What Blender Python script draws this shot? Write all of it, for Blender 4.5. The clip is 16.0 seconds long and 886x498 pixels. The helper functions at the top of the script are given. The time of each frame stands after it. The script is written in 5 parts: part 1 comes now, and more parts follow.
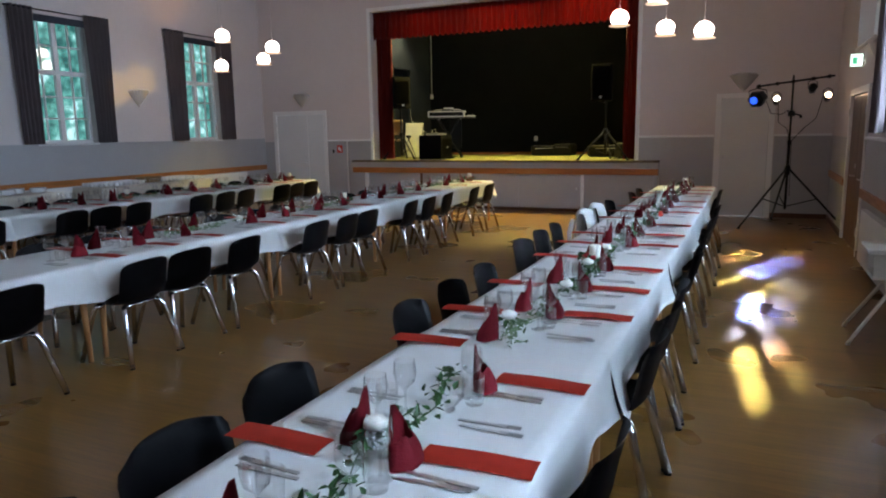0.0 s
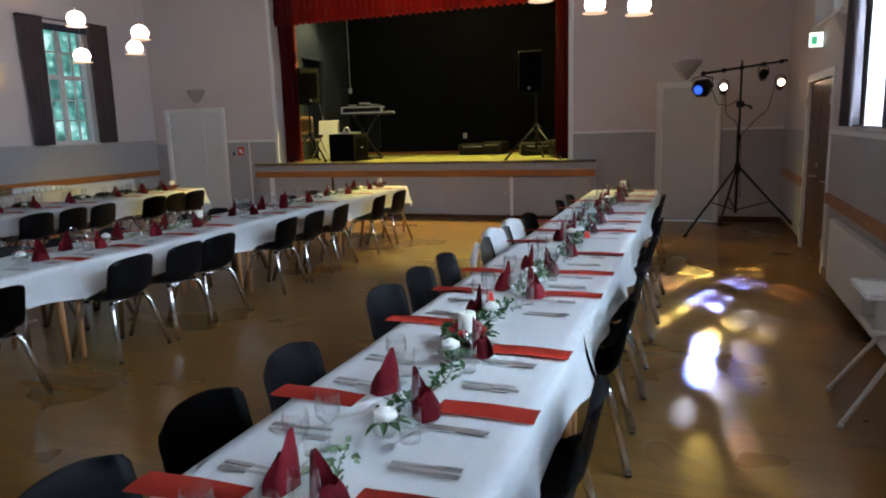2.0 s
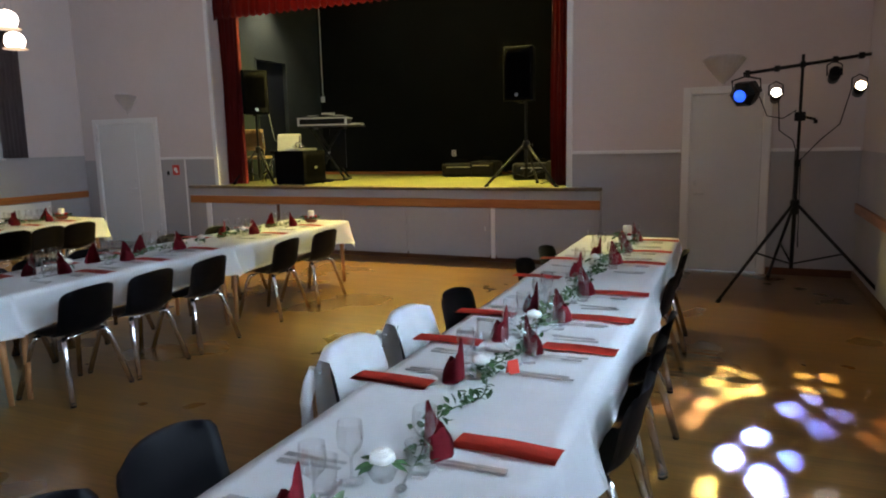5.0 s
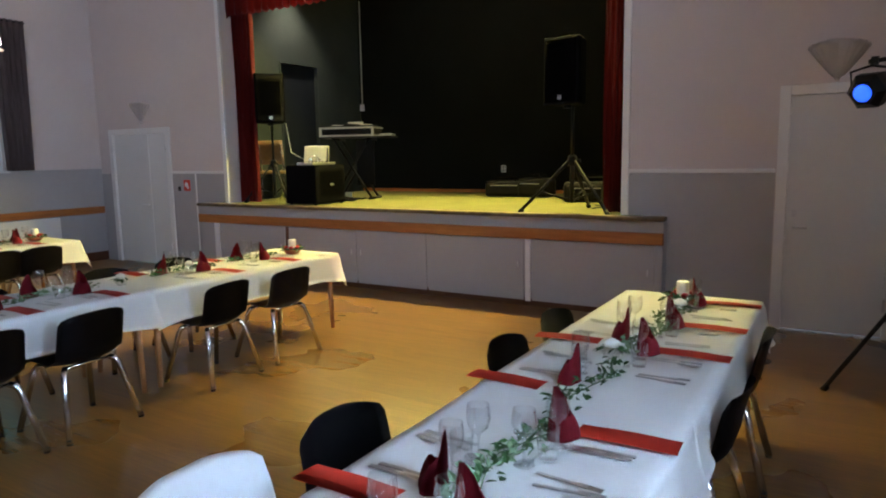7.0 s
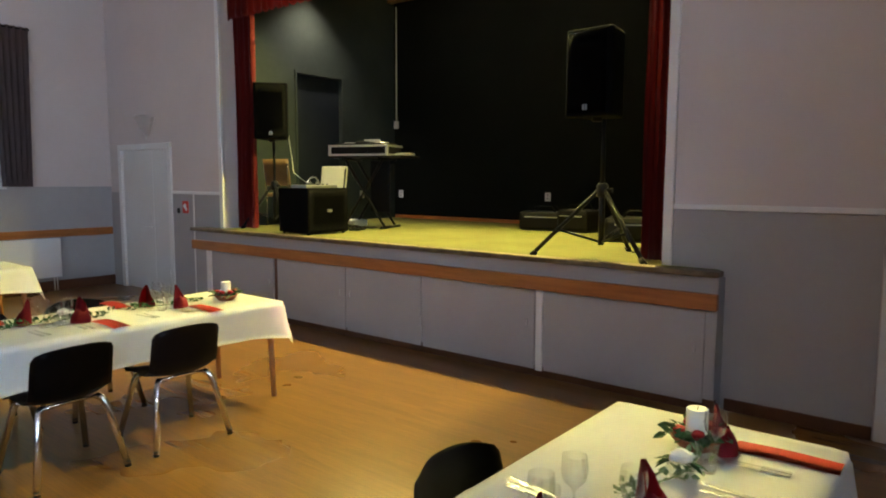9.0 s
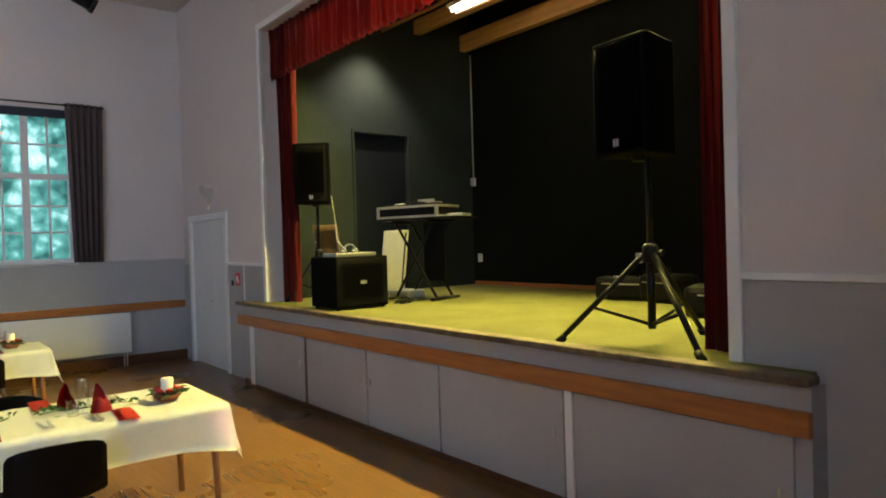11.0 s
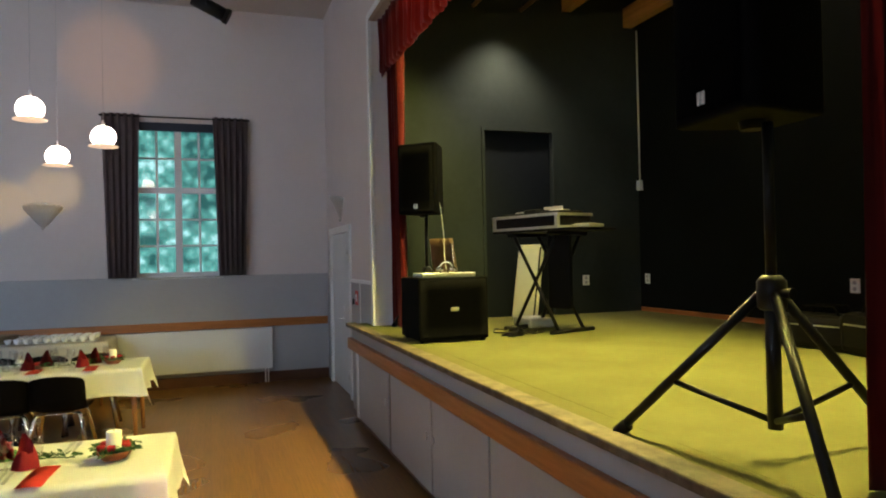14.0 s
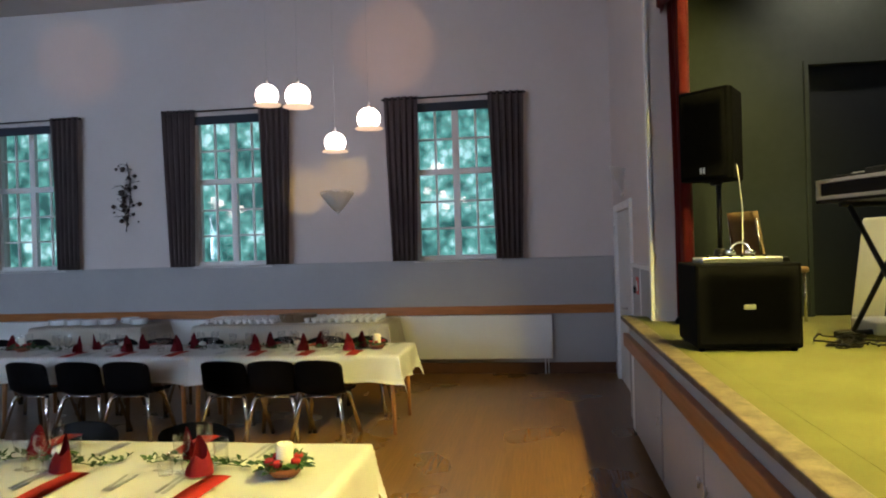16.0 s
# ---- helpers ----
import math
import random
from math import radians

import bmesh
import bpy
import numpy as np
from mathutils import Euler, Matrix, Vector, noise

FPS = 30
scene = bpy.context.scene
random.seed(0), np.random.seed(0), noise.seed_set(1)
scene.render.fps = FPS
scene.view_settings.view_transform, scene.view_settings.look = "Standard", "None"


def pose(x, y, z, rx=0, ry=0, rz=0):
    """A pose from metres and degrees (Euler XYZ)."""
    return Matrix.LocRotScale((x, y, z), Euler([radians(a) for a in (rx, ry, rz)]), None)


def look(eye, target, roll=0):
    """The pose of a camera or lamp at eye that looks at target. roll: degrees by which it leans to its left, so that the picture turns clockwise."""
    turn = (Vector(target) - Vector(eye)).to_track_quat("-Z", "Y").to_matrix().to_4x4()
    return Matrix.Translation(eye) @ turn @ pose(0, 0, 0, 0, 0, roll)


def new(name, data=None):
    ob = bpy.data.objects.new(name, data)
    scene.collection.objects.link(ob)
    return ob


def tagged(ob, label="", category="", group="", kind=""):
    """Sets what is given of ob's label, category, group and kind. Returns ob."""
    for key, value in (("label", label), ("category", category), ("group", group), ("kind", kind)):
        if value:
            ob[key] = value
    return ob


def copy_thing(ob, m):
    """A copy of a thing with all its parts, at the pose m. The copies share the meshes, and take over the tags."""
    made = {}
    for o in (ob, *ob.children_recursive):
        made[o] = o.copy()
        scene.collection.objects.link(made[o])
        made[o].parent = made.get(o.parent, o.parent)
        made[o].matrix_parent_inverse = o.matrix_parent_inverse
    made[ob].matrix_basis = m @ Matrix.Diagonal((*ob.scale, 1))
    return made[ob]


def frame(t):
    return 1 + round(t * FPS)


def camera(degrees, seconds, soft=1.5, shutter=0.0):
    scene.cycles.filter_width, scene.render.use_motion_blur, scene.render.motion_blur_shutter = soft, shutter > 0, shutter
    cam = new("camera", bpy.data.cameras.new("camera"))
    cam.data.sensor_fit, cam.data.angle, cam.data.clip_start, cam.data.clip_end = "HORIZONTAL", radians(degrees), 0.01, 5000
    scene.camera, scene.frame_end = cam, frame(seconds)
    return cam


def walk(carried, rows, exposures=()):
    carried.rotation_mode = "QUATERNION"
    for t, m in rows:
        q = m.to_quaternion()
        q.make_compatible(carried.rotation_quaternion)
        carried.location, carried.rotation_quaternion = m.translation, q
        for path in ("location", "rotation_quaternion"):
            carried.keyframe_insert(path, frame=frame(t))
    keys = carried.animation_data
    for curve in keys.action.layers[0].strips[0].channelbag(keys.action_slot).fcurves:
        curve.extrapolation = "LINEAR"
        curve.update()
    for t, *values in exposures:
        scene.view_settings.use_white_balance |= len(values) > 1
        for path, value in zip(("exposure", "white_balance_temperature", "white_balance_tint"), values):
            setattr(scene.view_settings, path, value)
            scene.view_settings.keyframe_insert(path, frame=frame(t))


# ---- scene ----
cam = camera(66.4, 16.0, soft=2.0)
PATH = [
    (0, (-0.013, -0.403, 1.645), (-0.831, 1.39, 1.303), -1.0),
    (0.5, (0.033, -0.01, 1.653), (-0.77, 1.783, 1.278), -1.8),
    (1, (0.012, 0.47, 1.638), (-0.687, 2.307, 1.268), -1.8),
    (1.5, (0.004, 1.006, 1.634), (-0.754, 2.828, 1.309), -0.0),
    (2, (-0.054, 1.432, 1.655), (-0.744, 3.275, 1.299), -1.8),
    (2.5, (-0.097, 1.939, 1.649), (-0.721, 3.818, 1.366), -1.2),
    (3, (-0.099, 2.384, 1.67), (-0.759, 4.251, 1.39), -0.6),
    (3.5, (-0.13, 2.876, 1.674), (-0.729, 4.768, 1.428), -2.8),
    (3.7, (-0.129, 3.062, 1.669), (-0.714, 4.958, 1.417), -2.8),
    (5.8, (-0.021, 5.072, 1.675), (-0.945, 6.814, 1.338), -1.1),
    (6, (-0.03, 5.261, 1.669), (-0.967, 6.997, 1.344), -1.2),
    (6.5, (-0.075, 5.776, 1.682), (-0.958, 7.544, 1.373), -2.6),
    (7, (-0.081, 6.258, 1.671), (-1.103, 7.955, 1.397), -1.0),
    (7.5, (-0.139, 6.738, 1.669), (-1.168, 8.432, 1.394), -2.2),
    (8, (-0.18, 7.178, 1.676), (-1.205, 8.874, 1.406), -2.9),
    (8.2, (-0.174, 7.366, 1.673), (-1.278, 9.014, 1.419), -1.7),
    (10.3, (-0.219, 9.288, 1.687), (-1.623, 10.705, 1.555), -1.3),
    (10.5, (-0.237, 9.437, 1.702), (-1.703, 10.794, 1.601), -1.9),
    (11, (-0.247, 9.831, 1.702), (-1.816, 11.07, 1.678), -1.7),
    (11.5, (-0.267, 10.228, 1.718), (-1.95, 11.307, 1.708), -2.4),
    (11.8, (-0.316, 10.44, 1.708), (-1.991, 11.532, 1.752), -2.2),
    (12, (-0.353, 10.591, 1.708), (-2.04, 11.663, 1.768), -1.8),
    (12.5, (-0.434, 10.933, 1.717), (-2.2, 11.87, 1.769), -1.4),
    (13, (-0.513, 11.177, 1.729), (-2.333, 12.007, 1.763), -0.1),
    (13.5, (-0.682, 11.396, 1.715), (-2.539, 12.138, 1.754), -1.3),
    (14, (-0.881, 11.583, 1.731), (-2.775, 12.226, 1.758), -1.2),
    (14.5, (-1.116, 11.825, 1.735), (-3.106, 12.029, 1.76), -0.8),
    (15, (-1.32, 12.0, 1.742), (-3.318, 11.908, 1.727), -1.6),
    (15.5, (-1.61, 12.106, 1.743), (-3.605, 11.967, 1.783), -1.2),
    (16, (-1.864, 12.218, 1.725), (-3.845, 11.939, 1.719), -1.7),
]
walk(cam, [(t, look(eye, target, roll)) for t, eye, target, roll in PATH],
     [(0, 0.08, 6400, 24), (3.5, 0.06, 6600, 22), (7.0, 0.28, 6150, 24), (8.0, 0.28, 6150, 23), (10.5, 0.14, 6250, 20), (13.0, 0.0, 6350, 18), (16.0, -0.16, 6300, 26)])

# ---- world and light ----
world = bpy.data.worlds.new("dusk_sky")
scene.world = world
world.use_nodes = True
wn, wl = world.node_tree.nodes, world.node_tree.links
sky = wn.new("ShaderNodeTexSky")
sky.sky_type = "NISHITA"
sky.sun_disc = False
sky.sun_elevation, sky.sun_rotation = radians(12), radians(70)
wl.new(sky.outputs["Color"], wn["Background"].inputs["Color"])
wn["Background"].inputs["Strength"].default_value = 0.12
sun = new("sun", bpy.data.lights.new("sun", "SUN"))
sun.data.energy, sun.data.angle, sun.data.color = 0.5, radians(20), (1.0, 0.93, 0.85)
sun.matrix_world = look((6, 30, 14), (-5, 6, 0))


def spot_lamp(eye, target, energy, colour, degrees, radius=0.03, blend=0.3):
    lamp = new("spot_light", bpy.data.lights.new("spot_light", "SPOT"))
    lamp.data.energy, lamp.data.color = energy, colour
    lamp.data.spot_size, lamp.data.spot_blend, lamp.data.shadow_soft_size = radians(degrees), blend, radius
    lamp.matrix_world = look(eye, target)
    return lamp


# stage flood lights above the stage
for x, power in ((-6.6, 500), (-4.9, 1150), (-3.0, 1250)):
    spot_lamp((x, 14.35, 4.55), (x, 11.9, 0.0), power, (1.0, 0.90, 0.22), 120, 0.10, 0.6)
spot_lamp((-7.62, 14.75, 4.56), (-8.0, 14.65, 1.5), 260, (1.0, 0.9, 0.62), 96, 0.06, 1.0)
# daylight in the openings of the east windows
for y in (7.42, 4.11, 0.80):
    pane_light = new("window_daylight", bpy.data.lights.new("window_daylight", "AREA"))
    pane_light.data.shape, pane_light.data.size, pane_light.data.size_y = "RECTANGLE", 1.1, 2.1
    pane_light.data.energy, pane_light.data.color = 300, (0.54, 0.81, 1.0)
    pane_light.matrix_world = look((1.52, y, 2.65), (0.0, y, 2.65))
# coloured beams of the effect lights on the floor
YELLOW, BLUE, PALE, ORANGE = (1.0, 0.74, 0.16), (0.22, 0.30, 1.0), (0.85, 0.88, 1.0), (1.0, 0.5, 0.15)
rnd = random.Random(17)
beams = []
clusters = [(0.0, 9.15, YELLOW, 5, 0.13), (0.45, 8.75, BLUE, 4, 0.13), (0.52, 9.3, YELLOW, 4, 0.11), (-0.28, 8.6, ORANGE, 4, 0.12), (0.13, 8.0, BLUE, 4, 0.15),
            (0.82, 8.4, ORANGE, 4, 0.13), (0.47, 7.35, PALE, 4, 0.15), (0.3, 6.9, YELLOW, 4, 0.18), (0.75, 7.0, ORANGE, 3, 0.16), (-0.25, 7.45, YELLOW, 3, 0.14),
            (0.18, 6.3, BLUE, 4, 0.2), (0.5, 5.75, YELLOW, 4, 0.2), (0.1, 5.4, PALE, 3, 0.18), (0.45, 4.9, ORANGE, 4, 0.2), (0.15, 4.4, YELLOW, 3, 0.2)]
for cx, cy, colour, petals, ring in clusters:
    start = rnd.uniform(0, 6.28)
    for k in range(petals):
        angle = start + 6.283 * k / petals
        x, y = cx + ring * math.cos(angle), cy + 1.8 * ring * math.sin(angle)
        reach = math.hypot(11.72 - y, 2.02)
        power = max(300, 2400 * 0.56 ** (9.3 - y)) * rnd.uniform(0.5, 1.3) * (1.7 if colour is BLUE else (0.6 if colour is PALE else 1.0))
        beams.append((x, y, 0, power, colour, math.degrees(ring * rnd.uniform(0.8, 1.3) / reach)))
beams += [(-11.0, 9.0, 2.55, 1900, YELLOW, 3.6), (-11.0, 9.6, 2.75, 1700, YELLOW, 3.8), (-11.0, 10.3, 4.5, 900, ORANGE, 7.0), (-11.0, 5.6, 4.6, 800, ORANGE, 6.0),
          (-4.5, 11.4, 0.6, 480, (1.0, 0.35, 0.4), 5.0)]
for k, (x, y, z, power, colour, degrees) in enumerate(beams):
    spot_lamp((0.05 + 0.06 * (k % 3), 11.72, 2.02), (x, y, z), power, colour, degrees, 0.02, 0.5)

# ---- materials ----


def material(name, colour, rough=0.5, metal=0.0, vary=0.12, scale=6.0, bump=0.0, bump_scale=60.0, colour2=None, stretch=(1, 1, 1), coat=0.0,
             sheen=0.0, transmission=0.0, emit=None, ior=1.45, per_piece=0.0):
    """A Principled material: a base colour that varies at two scales, a rough surface that varies with it, fine relief."""
    m = bpy.data.materials.new(name)
    m.use_nodes = True
    n, l = m.node_tree.nodes, m.node_tree.links
    p = n["Principled BSDF"]
    p.inputs["Metallic"].default_value = metal
    p.inputs["Roughness"].default_value = rough
    p.inputs["IOR"].default_value = ior
    p.inputs["Coat Weight"].default_value = coat
    p.inputs["Coat Roughness"].default_value = 0.15
    p.inputs["Sheen Weight"].default_value = sheen
    p.inputs["Transmission Weight"].default_value = transmission
    tc = n.new("ShaderNodeTexCoord")
    mp = n.new("ShaderNodeMapping")
    mp.inputs["Scale"].default_value = stretch
    l.new(tc.outputs["Object"], mp.inputs["Vector"])
    big = n.new("ShaderNodeTexNoise")
    big.inputs["Scale"].default_value, big.inputs["Detail"].default_value = scale, 6
    fine = n.new("ShaderNodeTexNoise")
    fine.inputs["Scale"].default_value, fine.inputs["Detail"].default_value = scale * 9, 4
    l.new(mp.outputs["Vector"], big.inputs["Vector"])
    l.new(mp.outputs["Vector"], fine.inputs["Vector"])
    c = (*colour, 1)
    c2 = (*(colour2 or [v * (1 - vary) for v in colour]), 1)
    add = n.new("ShaderNodeMath")
    add.operation = "MULTIPLY_ADD"
    add.inputs[1].default_value = 0.35
    l.new(fine.outputs["Fac"], add.inputs[0])
    l.new(big.outputs["Fac"], add.inputs[2])
    ramp = n.new("ShaderNodeMapRange")
    ramp.inputs["From Min"].default_value, ramp.inputs["From Max"].default_value = 0.45, 0.9
    l.new(add.outputs["Value"], ramp.inputs["Value"])
    mix = n.new("ShaderNodeMix")
    mix.data_type = "RGBA"
    mix.inputs["A"].default_value, mix.inputs["B"].default_value = c, c2
    l.new(ramp.outputs["Result"], mix.inputs["Factor"])
    out = mix.outputs["Result"]
    if per_piece:
        oi = n.new("ShaderNodeObjectInfo")
        hsv = n.new("ShaderNodeHueSaturation")
        mr = n.new("ShaderNodeMapRange")
        mr.inputs["To Min"].default_value, mr.inputs["To Max"].default_value = 1 - per_piece, 1 + per_piece
        l.new(oi.outputs["Random"], mr.inputs["Value"])
        l.new(mr.outputs["Result"], hsv.inputs["Value"])
        l.new(out, hsv.inputs["Color"])
        out = hsv.outputs["Color"]
    l.new(out, p.inputs["Base Color"])
    rr = n.new("ShaderNodeMapRange")
    rr.inputs["To Min"].default_value, rr.inputs["To Max"].default_value = max(rough - 0.07, 0.01), min(rough + 0.1, 1)
    l.new(big.outputs["Fac"], rr.inputs["Value"])
    l.new(rr.outputs["Result"], p.inputs["Roughness"])
    p.inputs["Specular IOR Level"].default_value = 0.34
    if bump:
        bn = n.new("ShaderNodeTexNoise")
        bn.inputs["Scale"].default_value, bn.inputs["Detail"].default_value = bump_scale, 3
        l.new(mp.outputs["Vector"], bn.inputs["Vector"])
        b = n.new("ShaderNodeBump")
        b.inputs["Strength"].default_value, b.inputs["Distance"].default_value = bump, 0.01
        l.new(bn.outputs["Fac"], b.inputs["Height"])
        l.new(b.outputs["Normal"], p.inputs["Normal"])
    if emit:
        p.inputs["Emission Color"].default_value = (*emit[0], 1)
        p.inputs["Emission Strength"].default_value = emit[1]
    return m


def clear_glass(name, ior, tint):
    """Thin clear glass: what is behind shows through, gloss by Fresnel."""
    m = bpy.data.materials.new(name)
    m.use_nodes = True
    n, l = m.node_tree.nodes, m.node_tree.links
    n.remove(n["Principled BSDF"])
    clear = n.new("ShaderNodeBsdfTransparent")
    clear.inputs["Color"].default_value = (tint, tint, tint, 1)
    gloss = n.new("ShaderNodeBsdfGlossy")
    gloss.inputs["Roughness"].default_value = 0.04
    lw = n.new("ShaderNodeLayerWeight")
    lw.inputs["Blend"].default_value = 0.35
    fr = n.new("ShaderNodeMapRange")
    fr.inputs["To Min"].default_value, fr.inputs["To Max"].default_value = 0.05, ior - 1.0
    l.new(lw.outputs["Facing"], fr.inputs["Value"])
    mix = n.new("ShaderNodeMixShader")
    l.new(fr.outputs["Result"], mix.inputs["Fac"])
    l.new(clear.outputs["BSDF"], mix.inputs[1])
    l.new(gloss.outputs["BSDF"], mix.inputs[2])
    l.new(mix.outputs["Shader"], n["Material Output"].inputs["Surface"])
    return m


WALL = material("painted_plaster", (0.60, 0.53, 0.515), 0.75, vary=0.06, scale=1.2, bump=0.12, bump_scale=90)
DADO = material("grey_painted_board", (0.375, 0.36, 0.365), 0.5, vary=0.08, scale=1.5, bump=0.05, bump_scale=140)
TRIM = material("white_gloss_paint", (0.74, 0.73, 0.72), 0.35, vary=0.06, scale=3)
DOORPAINT = material("door_paint", (0.66, 0.66, 0.66), 0.38, vary=0.06, scale=2)
CEIL = material("ceiling_paint", (0.55, 0.50, 0.47), 0.8, vary=0.08, scale=1.0)
RAILWOOD = material("varnished_pine", (0.42, 0.15, 0.04), 0.35, vary=0.35, scale=2.5, stretch=(1, 1, 14), coat=0.2)
SKIRT = material("dark_skirting_wood", (0.12, 0.05, 0.025), 0.4, vary=0.3, scale=4)
DARKWOOD = material("dark_stained_door", (0.10, 0.04, 0.02), 0.35, vary=0.4, scale=2, stretch=(6, 6, 0.6), coat=0.2)
LEGWOOD = material("beech_leg", (0.36, 0.16, 0.06), 0.4, vary=0.3, scale=8, stretch=(4, 4, 0.5))
BOARD = material("chipboard_top", (0.40, 0.26, 0.14), 0.5, vary=0.2, scale=10)
CLOTH = material("white_damask_cloth", (0.87, 0.87, 0.87), 0.8, vary=0.05, scale=5, bump=0.15, bump_scale=220, sheen=0.15)
CREAMCLOTH = material("cream_cloth", (0.78, 0.72, 0.64), 0.85, vary=0.06, scale=5, bump=0.15, bump_scale=200)
MAT = material("red_paper", (0.52, 0.035, 0.018), 0.6, vary=0.12, scale=8, per_piece=0.08)
NAPKIN = material("wine_red_napkin", (0.20, 0.006, 0.014), 0.8, vary=0.2, scale=14, bump=0.2, bump_scale=160, per_piece=0.15)
BLACKPLASTIC = material("black_moulded_plastic", (0.0035, 0.003, 0.004), 0.45, ior=1.32, vary=0.3, scale=9, bump=0.08, bump_scale=260)
CHROME = material("chrome_tube", (0.75, 0.76, 0.78), 0.14, 1.0, vary=0.1, scale=20)
STEEL = material("cutlery_steel", (0.62, 0.62, 0.63), 0.3, 1.0, vary=0.1, scale=30)
GLASS, PANE = clear_glass("clear_glass", 1.6, 0.97), clear_glass("window_pane", 1.3, 1.0)
WAX = material("candle_wax", (0.82, 0.78, 0.68), 0.5, vary=0.06, scale=20)
LEAF = material("ivy_leaf", (0.045, 0.11, 0.035), 0.45, vary=0.5, scale=30, per_piece=0.2)
PALELEAF = material("grey_green_sprig", (0.20, 0.28, 0.16), 0.55, vary=0.4, scale=30)
PETAL = material("red_petal", (0.40, 0.02, 0.025), 0.6, vary=0.3, scale=40)
WHITEPETAL = material("white_petal", (0.78, 0.74, 0.68), 0.6, vary=0.1, scale=40)
CLAY = material("terracotta_bowl", (0.38, 0.13, 0.07), 0.6, vary=0.2, scale=20)
CURTAIN = material("grey_brown_curtain", (0.19, 0.15, 0.155), 0.85, vary=0.25, scale=3, stretch=(6, 6, 0.6), bump=0.1, bump_scale=150)
BLIND = material("dark_roller_blind", (0.03, 0.035, 0.05), 0.7)
VELVET = material("red_stage_velvet", (0.16, 0.007, 0.005), 0.85, vary=0.35, scale=3, stretch=(5, 5, 0.4), sheen=0.1)
# blacker than STAGEWALL: the shade at the stage back is put into this colour
STAGEBACK = material("shade_darkened_stage_paint", (0.0045, 0.006, 0.0055), 0.85, ior=1.25, vary=0.25, scale=1.5, bump=0.08, bump_scale=70)
STAGEDOOR = material("blue_black_door_paint", (0.007, 0.010, 0.014), 0.7, ior=1.3, vary=0.2, scale=2)
STAGEWALL = material("dark_green_black_paint", (0.027, 0.035, 0.031), 0.8, ior=1.3, vary=0.25, scale=1.5, bump=0.08, bump_scale=70)
STAGEFLOOR = material("olive_stage_carpet", (0.118, 0.114, 0.03), 0.9, vary=0.22, scale=2.2, bump=0.25, bump_scale=230)
LIPWOOD = material("worn_stage_lip", (0.16, 0.12, 0.08), 0.6, vary=0.6, scale=12)
BLACKMETAL = material("black_powder_coat", (0.007, 0.007, 0.0075), 0.4, 0.2, vary=0.2, scale=12)
SPEAKERBLACK = material("speaker_textured_black", (0.0025, 0.0025, 0.003), 0.7, ior=1.15, vary=0.3, scale=30, bump=0.15, bump_scale=300)
ALU = material("aluminium_edge", (0.62, 0.62, 0.60), 0.3, 0.9, vary=0.15, scale=20)
ENAMEL = material("radiator_enamel", (0.70, 0.69, 0.68), 0.35, vary=0.05, scale=3)
PLASTER = material("plaster_sconce", (0.74, 0.70, 0.68), 0.7, vary=0.08, scale=6)
WHITEPLASTIC = material("white_plastic", (0.75, 0.74, 0.70), 0.4, vary=0.05, scale=20)
SIGNRED = material("red_sign", (0.62, 0.05, 0.03), 0.45, vary=0.1, scale=20)
TIMBER = material("pine_timber", (0.50, 0.27, 0.09), 0.55, vary=0.3, scale=3, stretch=(0.5, 8, 8))
LAMPGLASS = material("opal_lamp_glass", (0.9, 0.85, 0.78), 0.3, vary=0.02, scale=4, emit=((1.0, 0.84, 0.68), 12.0))
TUBE = material("fluorescent_tube", (0.9, 0.9, 0.85), 0.3, vary=0.02, scale=4, emit=((1.0, 0.9, 0.6), 11.0))
EXITGLOW = material("exit_sign_face", (0.6, 0.9, 0.7), 0.4, vary=0.02, scale=4, emit=((0.75, 1.0, 0.85), 2.2))
EXITGREEN = material("exit_sign_green", (0.05, 0.45, 0.2), 0.4, vary=0.02, scale=4, emit=((0.08, 0.6, 0.3), 0.8))
LED_BLUE = material("blue_lens", (0.1, 0.3, 0.9), 0.1, vary=0.02, scale=4, emit=((0.02, 0.12, 1.0), 1.3))
LED_WARM = material("warm_lens", (1.0, 0.8, 0.6), 0.1, vary=0.02, scale=4, emit=((1.0, 0.72, 0.42), 14.0))
LED_WHITE = material("white_lens", (1.0, 0.95, 0.8), 0.1, vary=0.02, scale=4, emit=((1.0, 0.9, 0.65), 14.0))
CHINA = material("white_china", (0.78, 0.78, 0.78), 0.2, vary=0.03, scale=10, coat=0.3)
GREYBOX = material("pale_foam_board", (0.62, 0.62, 0.50), 0.7, vary=0.08, scale=6)
BROWNLEATHER = material("brown_chair_back", (0.22, 0.14, 0.07), 0.5, vary=0.3, scale=6)
DARKTWIG = material("dark_dried_wreath", (0.05, 0.035, 0.03), 0.7, vary=0.4, scale=30)


